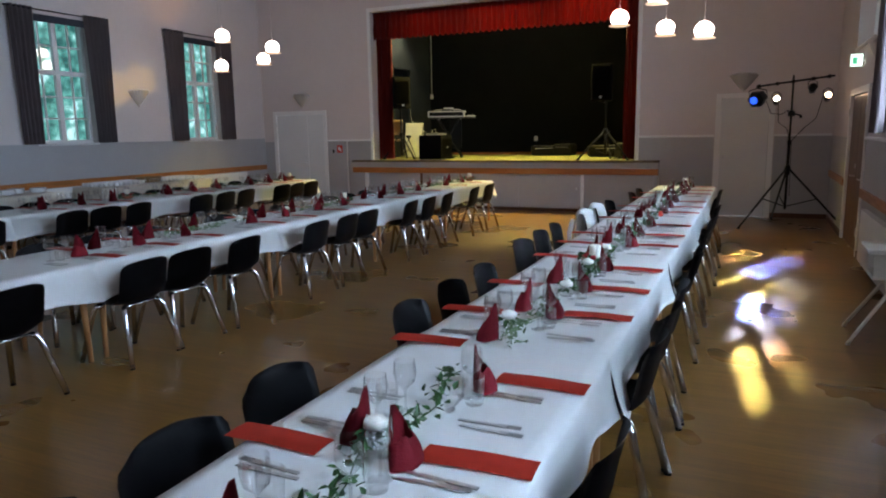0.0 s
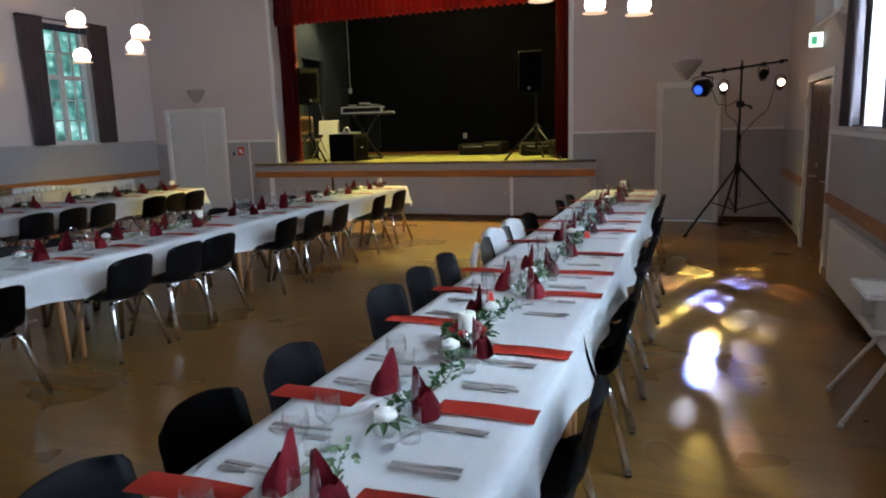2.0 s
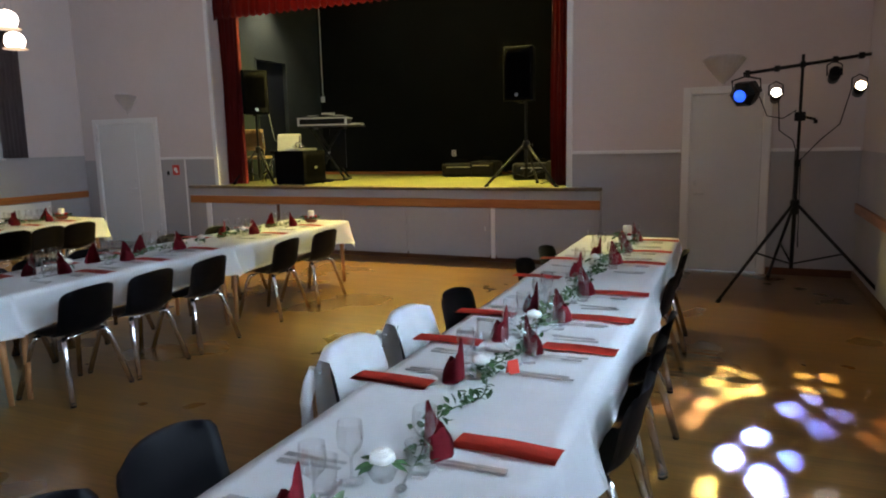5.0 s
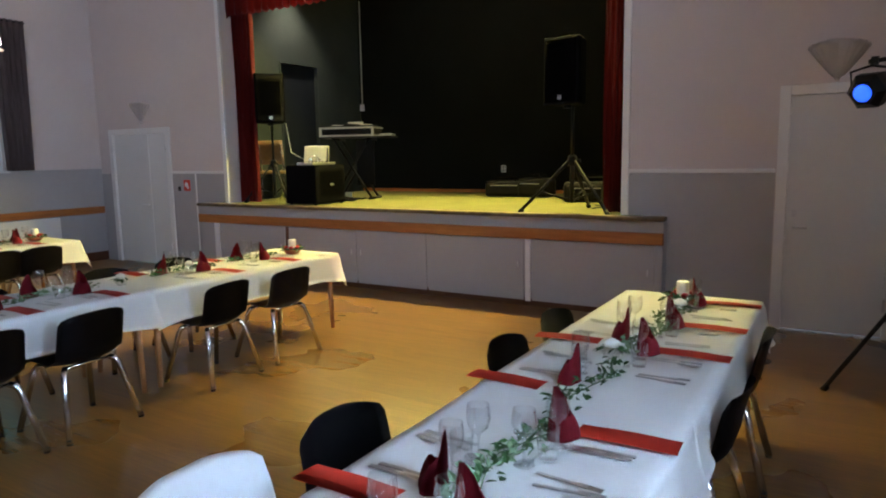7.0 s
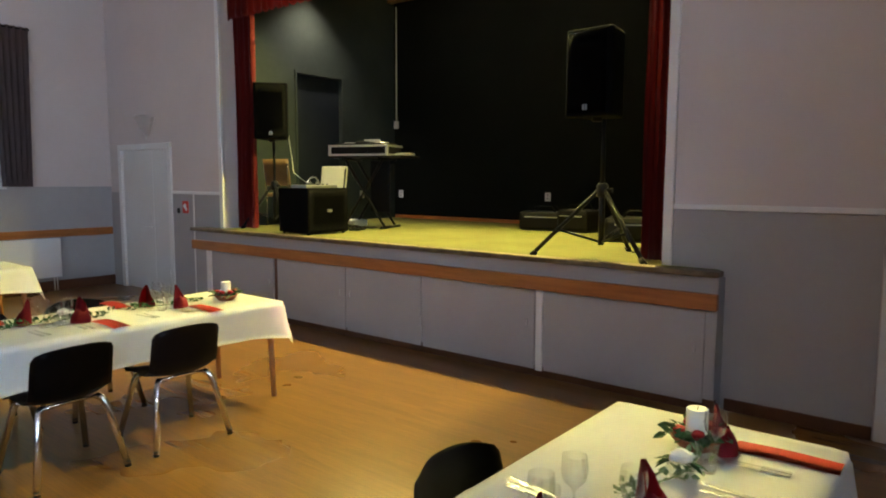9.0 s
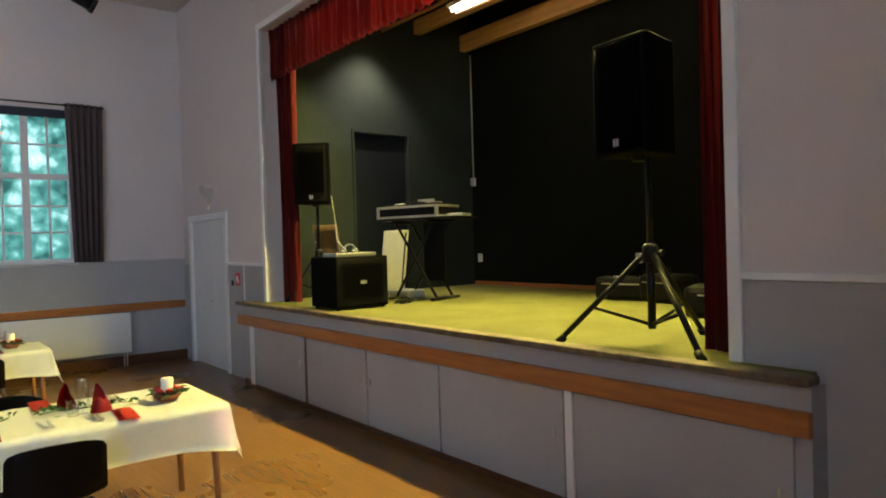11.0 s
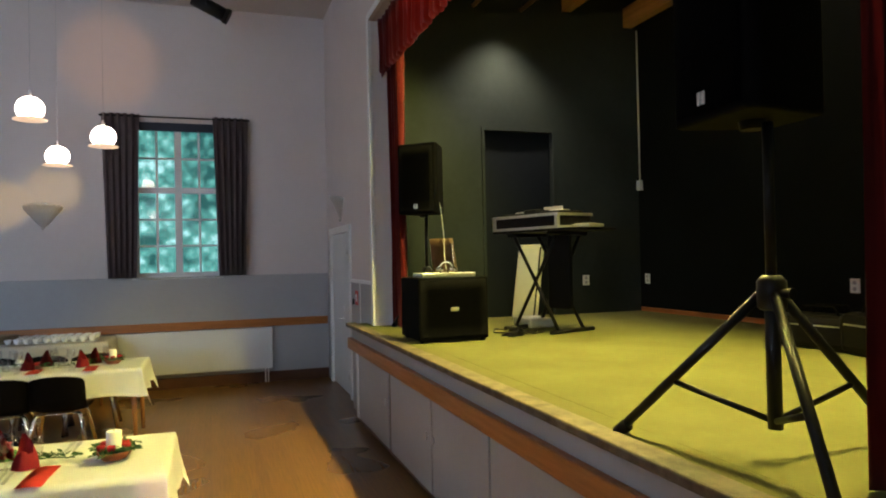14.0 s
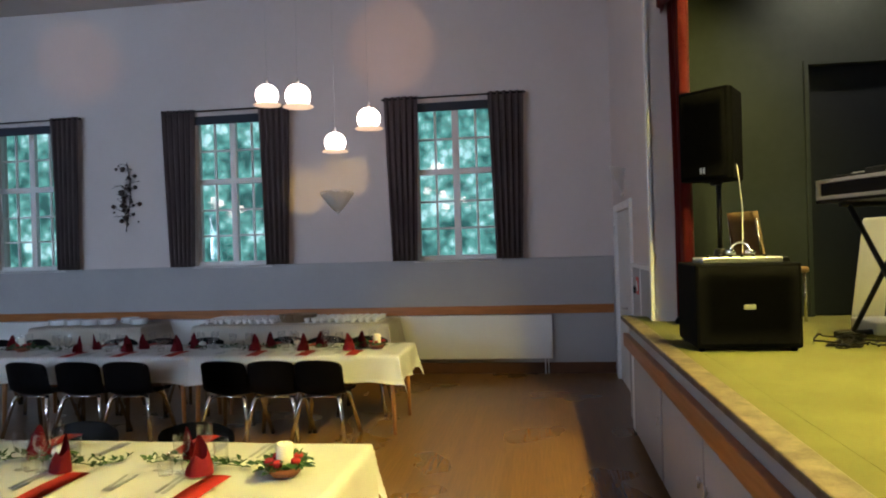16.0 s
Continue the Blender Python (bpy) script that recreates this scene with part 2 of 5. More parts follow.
def floor_material():
    """Oiled oak strips: staggered boards, end joints, scuffs, a worn varnish."""
    m = bpy.data.materials.new("varnished_oak_floor")
    m.use_nodes = True
    n, l = m.node_tree.nodes, m.node_tree.links
    p = n["Principled BSDF"]
    tc = n.new("ShaderNodeTexCoord")
    mp = n.new("ShaderNodeMapping")
    mp.inputs["Rotation"].default_value = (0, 0, 0)
    l.new(tc.outputs["Object"], mp.inputs["Vector"])
    bd = n.new("ShaderNodeMapping")
    bd.inputs["Scale"].default_value = (0.7, 14, 1)
    l.new(tc.outputs["Object"], bd.inputs["Vector"])
    br = n.new("ShaderNodeTexVoronoi")
    br.inputs["Scale"].default_value, br.inputs["Randomness"].default_value = 1.0, 0.35
    l.new(bd.outputs["Vector"], br.inputs["Vector"])
    tone = n.new("ShaderNodeSeparateColor")
    l.new(br.outputs["Color"], tone.inputs["Color"])
    base = n.new("ShaderNodeMix")
    base.data_type = "RGBA"
    base.inputs["A"].default_value, base.inputs["B"].default_value = (0.172, 0.080, 0.017, 1), (0.132, 0.060, 0.013, 1)
    l.new(tone.outputs["Red"], base.inputs["Factor"])
    ns = n.new("ShaderNodeTexNoise")
    ns.inputs["Scale"].default_value, ns.inputs["Detail"].default_value = 0.9, 3
    l.new(tc.outputs["Object"], ns.inputs["Vector"])
    st = n.new("ShaderNodeMapping")
    st.inputs["Scale"].default_value = (1.5, 34, 1)
    l.new(tc.outputs["Object"], st.inputs["Vector"])
    gr = n.new("ShaderNodeTexNoise")
    gr.inputs["Scale"].default_value, gr.inputs["Detail"].default_value = 2.0, 5
    l.new(st.outputs["Vector"], gr.inputs["Vector"])
    shade = base.outputs["Result"]
    for source, low, high in ((gr, 0.72, 1.28), (ns, 0.9, 1.1)):
        rng = n.new("ShaderNodeMapRange")
        rng.inputs["From Min"].default_value, rng.inputs["From Max"].default_value = 0.25, 0.75
        rng.inputs["To Min"].default_value, rng.inputs["To Max"].default_value = low, high
        l.new(source.outputs["Fac"], rng.inputs["Value"])
        hsv = n.new("ShaderNodeHueSaturation")
        l.new(rng.outputs["Result"], hsv.inputs["Value"])
        l.new(shade, hsv.inputs["Color"])
        shade = hsv.outputs["Color"]
    l.new(shade, p.inputs["Base Color"])
    rr = n.new("ShaderNodeMapRange")
    rr.inputs["To Min"].default_value, rr.inputs["To Max"].default_value = 0.2, 0.38
    l.new(ns.outputs["Fac"], rr.inputs["Value"])
    l.new(rr.outputs["Result"], p.inputs["Roughness"])
    p.inputs["Specular IOR Level"].default_value = 0.5
    b = n.new("ShaderNodeBump")
    b.inputs["Strength"].default_value, b.inputs["Distance"].default_value = 0.03, 0.003
    l.new(gr.outputs["Fac"], b.inputs["Height"])
    l.new(b.outputs["Normal"], p.inputs["Normal"])
    return m


def glowing_backdrop(name, dark, mid, light, strength, sky_share):
    """Distant dusk trees outside: clumps of green with gaps of pale sky, given their own glow for daylight."""
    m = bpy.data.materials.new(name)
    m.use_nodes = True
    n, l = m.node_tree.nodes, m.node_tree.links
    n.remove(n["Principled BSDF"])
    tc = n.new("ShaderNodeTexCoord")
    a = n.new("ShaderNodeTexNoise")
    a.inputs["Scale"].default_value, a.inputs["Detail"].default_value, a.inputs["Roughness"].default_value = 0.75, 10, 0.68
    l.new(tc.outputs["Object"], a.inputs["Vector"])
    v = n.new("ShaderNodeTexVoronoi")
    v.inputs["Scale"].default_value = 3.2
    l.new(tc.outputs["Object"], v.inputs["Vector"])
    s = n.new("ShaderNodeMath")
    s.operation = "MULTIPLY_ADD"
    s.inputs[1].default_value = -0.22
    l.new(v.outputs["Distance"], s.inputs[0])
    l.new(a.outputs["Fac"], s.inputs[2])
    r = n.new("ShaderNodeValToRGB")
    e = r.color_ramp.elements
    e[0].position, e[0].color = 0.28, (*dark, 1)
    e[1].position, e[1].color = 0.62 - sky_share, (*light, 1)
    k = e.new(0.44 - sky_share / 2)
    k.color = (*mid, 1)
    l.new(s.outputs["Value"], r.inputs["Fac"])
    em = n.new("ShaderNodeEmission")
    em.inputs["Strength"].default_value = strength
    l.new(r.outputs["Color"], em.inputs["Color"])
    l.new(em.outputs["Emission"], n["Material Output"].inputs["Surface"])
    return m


FLOOR = floor_material()
TREES_WEST = glowing_backdrop("glowing_dusk_trees", (0.02, 0.10, 0.09), (0.10, 0.38, 0.32), (0.6, 1.0, 1.0), 1.5, 0.03)
TREES_EAST = glowing_backdrop("glowing_evening_sky_and_trees", (0.12, 0.30, 0.30), (0.45, 0.75, 0.78), (0.75, 0.98, 1.0), 1.6, 0.08)

# ---- mesh helpers ----


def box(bm, x0, y0, z0, x1, y1, z1, bevel=0.0, m=None):
    vs = [bm.verts.new((x, y, z)) for z in (z0, z1) for y in (y0, y1) for x in (x0, x1)]
    fs = [bm.faces.new([vs[i] for i in q]) for q in ((0, 2, 3, 1), (4, 5, 7, 6), (0, 1, 5, 4), (2, 6, 7, 3), (0, 4, 6, 2), (1, 3, 7, 5))]
    if bevel:
        edges = list({e for f in fs for e in f.edges})
        out = bmesh.ops.bevel(bm, geom=edges, offset=bevel, segments=2, affect="EDGES", profile=0.5)
        vs = list({v for f in out["faces"] for v in f.verts} | {v for v in vs if v.is_valid})
    if m is not None:
        bmesh.ops.transform(bm, matrix=m, verts=vs)
    return bm


def rod(bm, a, b, r0, r1=None, sides=10):
    """A capped tapered tube from a to b."""
    a, b = Vector(a), Vector(b)
    r1 = r0 if r1 is None else r1
    q = (b - a).to_track_quat("Z", "Y")
    rings = []
    for c, r in ((a, r0), (b, r1)):
        rings.append([bm.verts.new(c + q @ Vector((r * math.cos(2 * math.pi * i / sides), r * math.sin(2 * math.pi * i / sides), 0))) for i in range(sides)])
    for i in range(sides):
        bm.faces.new((rings[0][i], rings[0][(i + 1) % sides], rings[1][(i + 1) % sides], rings[1][i])).smooth = True
    bm.faces.new(rings[0][::-1])
    bm.faces.new(rings[1])
    return bm


def pipe(bm, points, r, sides=8):
    """A bent tube through points."""
    pts = [Vector(p) for p in points]
    rings = []
    for i, p in enumerate(pts):
        d = (pts[min(i + 1, len(pts) - 1)] - pts[max(i - 1, 0)]).normalized()
        q = d.to_track_quat("Z", "Y")
        rings.append([bm.verts.new(p + q @ Vector((r * math.cos(2 * math.pi * k / sides), r * math.sin(2 * math.pi * k / sides), 0))) for k in range(sides)])
    for i in range(len(rings) - 1):
        for k in range(sides):
            bm.faces.new((rings[i][k], rings[i][(k + 1) % sides], rings[i + 1][(k + 1) % sides], rings[i + 1][k])).smooth = True
    bm.faces.new(rings[0][::-1])
    bm.faces.new(rings[-1])
    return bm


def lathe(bm, profile, sides=24, at=(0, 0, 0), wave=None):
    """A turned shape from (radius, height) pairs; wave(angle, row) may shift the radius."""
    rings = []
    for k, (r, z) in enumerate(profile):
        ring = []
        for i in range(sides):
            t = 2 * math.pi * i / sides
            rr = r * (1 + (wave(t, k) if wave else 0))
            ring.append(bm.verts.new((at[0] + rr * math.cos(t), at[1] + rr * math.sin(t), at[2] + z)))
        rings.append(ring)
    for a, b in zip(rings, rings[1:]):
        for i in range(sides):
            bm.faces.new((a[i], a[(i + 1) % sides], b[(i + 1) % sides], b[i])).smooth = True
    if profile[0][0] > 1e-4:
        bm.faces.new(rings[0][::-1])
    if profile[-1][0] > 1e-4:
        bm.faces.new(rings[-1])
    return bm


def sheet(bm, rows):
    """A smooth grid through rows of points. Returns its faces."""
    vs = [[bm.verts.new(p) for p in row] for row in rows]
    fs = []
    for a, b in zip(vs, vs[1:]):
        for i in range(len(a) - 1):
            f = bm.faces.new((a[i], a[i + 1], b[i + 1], b[i]))
            f.smooth = True
            fs.append(f)
    return fs


def thick_sheet(bm, rows, thickness):
    fs = sheet(bm, rows)
    bmesh.ops.solidify(bm, geom=fs, thickness=thickness)
    for f in bm.faces:
        f.smooth = True
    return bm


def mesh_of(name, bm, mat):
    bmesh.ops.recalc_face_normals(bm, faces=bm.faces)
    me = bpy.data.meshes.new(name)
    bm.to_mesh(me)
    bm.free()
    me.materials.append(mat)
    return me


def part(name, bm, mat, parent=None, label="", at=None):
    ob = new(name, mesh_of(name, bm, mat))
    if at is not None:
        ob.matrix_world = at
    ob.parent = parent
    if label:
        tagged(ob, label)
    return ob


def piece(name, me, parent, m):
    ob = new(name, me)
    ob.matrix_basis = m
    ob.parent = parent
    return ob


def thing(name, label, category, at=None, group="", kind=""):
    ob = new(name)
    ob.empty_display_size = 0.1
    if at is not None:
        ob.matrix_basis = at
    return tagged(ob, label, category, group, kind)


def B(*args, **kw):
    return box(bmesh.new(), *args, **kw)


def structure(name, bm, mat, label=""):
    return tagged(part(name, bm, mat), label, kind="structure")


# ---- the hall's shell ----
XW, XE, YN, YS, TOP = -11.0, 1.25, 13.2, -3.0, 5.35
WIN_Y = (11.13, 7.90, 4.70, 1.50)
EAST_Y = (7.42, 4.11, 0.80)
WZ0, WZ1, WHALF = 1.55, 3.68, 0.57


def wall_along_y(name, x0, x1, holes, label):
    """A wall between x0 and x1 along y with rectangular holes (y0, y1, z0, z1), all the way through."""
    bm = bmesh.new()
    y = YS - 0.3
    for y0, y1, z0, z1 in sorted(holes):
        box(bm, x0, y, 0, x1, y0, TOP)
        if z0 > 0:
            box(bm, x0, y0, 0, x1, y1, z0)
        box(bm, x0, y0, z1, x1, y1, TOP)
        y = y1
    box(bm, x0, y, 0, x1, YN + 0.3, TOP)
    return structure(name, bm, WALL, label)


structure("floor", B(XW - 0.3, YS - 0.3, -0.2, XE + 0.3, YN + 0.3, 0.0), FLOOR, "varnished oak strip floor of a village hall")
structure("ceiling", B(XW - 0.3, YS - 0.3, TOP, XE + 0.3, YN + 0.02, TOP + 0.2), CEIL, "plain painted hall ceiling")
west = [(y - WHALF, y + WHALF, WZ0, WZ1) for y in WIN_Y]
wall_along_y("wall_west", XW - 0.3, XW, west, "white plaster wall with tall windows")
bm = bmesh.new()
east = sorted([(y - WHALF, y + WHALF, WZ0, WZ1) for y in EAST_Y])
y = YS - 0.3
for y0, y1, z0, z1 in east:
    box(bm, XE, y, 0, XE + 0.3, y0, TOP)
    box(bm, XE, y0, 0, XE + 0.3, y1, z0)
    box(bm, XE, y0, z1, XE + 0.3, y1, TOP)
    y = y1
box(bm, XE, y, 0, XE + 0.3, 9.28, TOP)
box(bm, XE, 9.28, 0, XE + 0.3, 9.38, 2.69)
box(bm, XE, 9.38, 2.06, XE + 0.3, 11.0, 2.69)
box(bm, XE, 11.0, 0, XE + 0.3, 11.05, 2.69)
box(bm, XE, 9.28, 3.75, XE + 0.3, 11.05, TOP)
box(bm, XE, 11.05, 0, XE + 0.3, YN + 0.3, TOP)
structure("wall_east", bm, WALL, "white plaster wall with side door and windows")
structure("wall_south", B(XW, YS - 0.3, 0, XE, YS, TOP), WALL, "plain white plaster wall")
# the stage wall, with the stage's opening and two doors
OX0, OX1, OZ1 = -7.90, -2.10, 4.27
LD = (-10.62, -9.23, 2.11)
RD = (-0.60, 0.24, 2.17)
STZ = 1.03
bm = bmesh.new()
for x0, x1, z0, z1 in ((XW, LD[0], 0, TOP), (LD[0], LD[1], LD[2], TOP), (LD[1], OX0, 0, TOP), (OX0, OX1, OZ1, TOP), (OX0, OX1, 0, STZ - 0.03), (OX1, RD[0], 0, TOP),
                       (RD[0], RD[1], RD[2], TOP), (RD[1], XE, 0, TOP)):
    box(bm, x0, YN, z0, x1, YN + 0.25, z1)
structure("wall_north", bm, WALL, "white plaster wall round the stage opening")


def dado(name, bm):
    return structure(name, bm, DADO, "grey painted dado panelling")


bm = bmesh.new()
box(bm, XW, YS, 0, XW + 0.012, YN, 1.53)
dado("wainscot_west", bm)
for k, (x0, x1) in enumerate(((XW + 0.012, LD[0] - 0.08), (LD[1] + 0.08, OX0 - 0.075), (OX1 + 0.075, RD[0] - 0.08), (RD[1] + 0.08, XE - 0.012))):
    dado("wainscot_north_%d" % (k + 1), B(x0, YN - 0.012, 0, x1, YN, 1.46))
bm = bmesh.new()
for y0, y1 in ((YS, 9.30), (11.08, YN)):
    box(bm, XE - 0.012, y0, 0, XE, y1, 1.46)
dado("wainscot_east", bm)
bm = bmesh.new()
for x0, x1 in ((OX1 + 0.075, RD[0] - 0.08), (RD[1] + 0.08, XE - 0.03), (LD[1] + 0.08, OX0 - 0.075)):
    box(bm, x0, YN - 0.03, 1.46, x1, YN, 1.50, 0.006)
structure("trim_north", bm, TRIM, "white dado moulding")
structure("trim_east", B(XE - 0.03, 4.0, 1.46, XE, 9.30, 1.50, 0.006), TRIM, "white dado moulding")
structure("trim_west", B(XW, YS, 1.53, XW + 0.02, YN, 1.548, 0.004), DADO, "thin grey dado cap")
# wooden chair rails and skirting
structure("chair_rail_west", B(XW + 0.012, YS, 0.80, XW + 0.045, YN - 0.02, 0.915, 0.008), RAILWOOD, "orange-brown varnished wooden chair rail")
bm = bmesh.new()
box(bm, XE - 0.045, YS, 0.76, XE - 0.012, 9.28, 0.87, 0.008)
box(bm, XE - 0.045, 11.10, 0.76, XE - 0.012, YN - 0.02, 0.87, 0.008)
structure("chair_rail_east", bm, RAILWOOD, "orange-brown varnished wooden chair rail")
bm = bmesh.new()
box(bm, XW + 0.012, YS, 0, XW + 0.03, YN, 0.15, 0.004)
box(bm, XE - 0.03, YS, 0, XE - 0.012, 9.30, 0.09, 0.004)
box(bm, XE - 0.03, 11.08, 0, XE - 0.012, YN, 0.09, 0.004)
box(bm, RD[1] + 0.08, YN - 0.03, 0, XE - 0.03, YN - 0.012, 0.09, 0.004)
box(bm, -1.6, YN - 0.03, 0, RD[0] - 0.08, YN - 0.012, 0.09, 0.004)
structure("baseboard", bm, SKIRT, "dark wooden skirting board")

# outside: flat backdrops whose emission stands in for daylight on trees and sky
structure("backdrop_west", B(-24, -25, -3, -23.9, 45, 16), TREES_WEST, "glowing backdrop of evening trees outside the windows")
structure("backdrop_east", B(16, -25, -3, 16.1, 45, 16), TREES_EAST, "glowing backdrop of pale evening sky and trees outside")
structure("ground", B(-400, -400, -0.6, 400, 400, -0.5), material("dusk_grass", (0.05, 0.09, 0.03), 0.9, vary=0.4, scale=2), "dusky grass outside")


def window(name, x, facing, y, half, z0, z1, columns, rows_up, rows_low, split, label):
    """A two-casement window in its opening: frame, mullion, transom, glazing bars, panes, sill."""
    w = thing(name, label, "window", pose(x, y, 0), kind="structure")
    d = 0.035
    bm = bmesh.new()
    for a, b in ((-half, -half + 0.055), (half - 0.055, half), (-0.045, 0.045)):
        box(bm, -d, a, z0, d, b, z1, 0.006)
    zt = z0 + (z1 - z0) * split
    for a, b in ((z0, z0 + 0.06), (z1 - 0.06, z1), (zt - 0.04, zt + 0.04)):
        box(bm, -d * 0.98, -half, a, d * 0.98, half, b, 0.006)
    part("window_frame", bm, TRIM, w)
    bm = bmesh.new()
    for s0, s1 in ((-half + 0.055, -0.045), (0.045, half - 0.055)):
        for i in range(1, columns):
            c = s0 + (s1 - s0) * i / columns
            box(bm, -0.014, c - 0.014, z0 + 0.06, 0.014, c + 0.014, z1 - 0.06)
        for za, zb, k in ((z0 + 0.06, zt - 0.04, rows_low), (zt + 0.04, z1 - 0.06, rows_up)):
            for i in range(1, k):
                c = za + (zb - za) * i / k
                box(bm, -0.013, s0, c - 0.013, 0.013, s1, c + 0.013)
    part("glazing_bar", bm, TRIM, w)
    for s0, s1 in ((-half + 0.055, -0.045), (0.045, half - 0.055)):
        for za, zb in ((z0 + 0.06, zt - 0.04), (zt + 0.04, z1 - 0.06)):
            pane = part("pane", B(-0.003, s0, za, 0.003, s1, zb), PANE, w)
            pane.visible_shadow = False
    part("window_sill", B(0.036 if facing > 0 else -0.24, -half - 0.03, z0 - 0.03, 0.17 if facing > 0 else -0.036, half + 0.03, z0 + 0.008, 0.006), TRIM, w)
    return w


for i, y in enumerate(WIN_Y):
    window("window_%d" % (i + 1), XW - 0.15, 1, y, WHALF, WZ0, WZ1, 2, 2, 3, 0.57, "white-painted two-casement window with glazing bars")
for i, y in enumerate(EAST_Y):
    window("window_%d" % (i + 5), XE + 0.22, -1, y, WHALF, WZ0, WZ1, 2, 2, 3, 0.57, "white-painted two-casement window with glazing bars")
window("window_8", XE + 0.22, -1, 10.165, 0.885, 2.69, 3.75, 2, 1, 1, 0.6, "white-painted transom window above the side door")


def curtain(y0, y1, z0, z1, x, seed, gather):
    """A hanging curtain with pleats, drawn in a little at its foot."""
    rnd = random.Random(seed)
    ph = [rnd.uniform(0, 6.28) for _ in range(3)]
    rows = []
    for k in range(13):
        v = k / 12
        row = []
        for i in range(49):
            u = i / 48
            yy = y0 + (y1 - y0) * u
            yy = yy + gather * v * (0.5 - u) * 0.12
            amp = 0.028 + 0.012 * v
            xx = x + amp * math.sin(u * 6.28 * 5.5 + ph[0]) + 0.012 * math.sin(u * 6.28 * 11 + ph[1] + v) + 0.01 * math.sin(3 * v + ph[2] + 4 * u)
            row.append((xx, yy, z1 + (z0 - z1) * v))
        rows.append(row)
    return thick_sheet(bmesh.new(), rows, 0.006)


def curtain_pair(x, inward, y, sides=(0, 1)):
    c = thing("window_curtains", "grey-brown cloth curtains hanging open from a rod", "curtain", pose(x, y, 0), "window curtains")
    bm = bmesh.new()
    rod(bm, (0, -0.96, 3.75), (0, 0.96, 3.75), 0.011)
    for s in (-0.96, 0.96):
        lathe(bm, [(0.0, -0.02), (0.022, 0), (0.0, 0.02)], 10, (0, s, 3.75))
    part("curtain_rod", bm, BLACKMETAL, c)
    for s in (-0.91, 0.91):
        part("rod_bracket", rod(bmesh.new(), (0, s, 3.75), (-inward * 0.085, s, 3.75), 0.008), BLACKMETAL, c)
    if 0 in sides:
        part("curtain", curtain(-0.95, -0.47, 1.55, 3.78, 0, int(y * 10), 1), CURTAIN, c)
    if 1 in sides:
        part("curtain", curtain(0.47, 0.95, 1.55, 3.78, 0, int(y * 10) + 7, 1), CURTAIN, c)
    part("roller_blind", B(-inward * 0.07 - 0.01, -0.55, 3.57, -inward * 0.07 + 0.01, 0.55, 3.69, 0.004), BLIND, c, "dark rolled-up blind")
    return c


for y in WIN_Y:
    curtain_pair(XW + 0.09, 1, y)
for y in EAST_Y:
    curtain_pair(XE - 0.09, -1, y)


# doors
def hinged_door(name, x0, x1, z1, y, leaves, mat, label, handle_right):
    d = thing(name, label, "door", pose(0, y, 0), kind="structure")
    bm = bmesh.new()
    f = 0.07
    box(bm, x0 - f, -0.03, 0, x0 + 0.02, 0.10, z1 + f, 0.006)
    box(bm, x1 - 0.02, -0.03, 0, x1 + f, 0.10, z1 + f, 0.006)
    box(bm, x0 + 0.02, -0.03, z1 - 0.02, x1 - 0.02, 0.10, z1 + f, 0.006)
    part("door_frame", bm, TRIM, d)
    edges = [x0 + 0.02] + list(leaves) + [x1 - 0.02]
    for a, b in zip(edges, edges[1:]):
        leaf = part("door_leaf", B(a + 0.004, 0.008, 0.012, b - 0.004, 0.05, z1 - 0.024, 0.004), mat, d)
        if b - a > 0.6:
            hx = b - 0.07 if handle_right else a + 0.07
            s = -1 if handle_right else 1
            bm = bmesh.new()
            rod(bm, (hx, 0.008, 0.96), (hx, -0.045, 0.96), 0.011)
            rod(bm, (hx, -0.042, 0.96), (hx + s * 0.11, -0.042, 0.96), 0.009)
            lathe(bm, [(0.024, 0), (0.024, 0.006)], 16)
            box(bm, hx - 0.02, 0.002, 1.06, hx + 0.02, 0.01, 1.12, 0.003)
            part("door_handle", bm, STEEL, leaf, "steel lever handle")
    bm = bmesh.new()
    for z in (0.25, z1 - 0.3):
        for hx in ((x1 - 0.02,) if not handle_right else (x1 - 0.02, x0 + 0.02)):
            rod(bm, (hx, -0.034, z), (hx, -0.034, z + 0.11), 0.009)
    part("hinge", bm, STEEL, d)
    return d


hinged_door("door_1", LD[0], LD[1], LD[2], YN, [-9.72], DOORPAINT, "white-painted double door with one narrow leaf", True)
hinged_door("door_2", RD[0], RD[1], RD[2], YN, [], DOORPAINT, "white-painted flush door with steel handle", False)
d = hinged_door("door_3", -0.81, 0.81, 2.06, 0, [0.0], DARKWOOD, "dark brown wooden double door in white frame", True)
d.matrix_basis = pose(XE, 10.19, 0, 0, 0, -90)

# ---- the stage ----
SX0, SX1, SY1, SZ1 = -8.08, -1.85, 16.62, 5.1
APRON, FRONT = 12.99, 13.03
bm = bmesh.new()
box(bm, SX0 - 0.2, YN + 0.25, STZ - 0.05, SX1 + 0.2, SY1 + 0.2, STZ)
box(bm, OX0 + 0.002, YN - 0.0, STZ - 0.029, OX1 - 0.002, YN + 0.25, STZ)
box(bm, -8.30, APRON + 0.09, STZ - 0.05, -1.67, YN - 0.002, STZ)
structure("stage_floor", bm, STAGEFLOOR, "olive-yellow carpeted stage floor")
bm = bmesh.new()
box(bm, -8.36, APRON - 0.03, STZ - 0.035, -1.61, APRON + 0.09, STZ + 0.008, 0.01)
structure("stage_lip", bm, LIPWOOD, "worn dark wooden stage edge")
bm = bmesh.new()
box(bm, -8.34, FRONT, 0.10, -1.63, FRONT + 0.06, STZ - 0.036)
structure("stage_front", bm, DADO, "grey painted stage front")
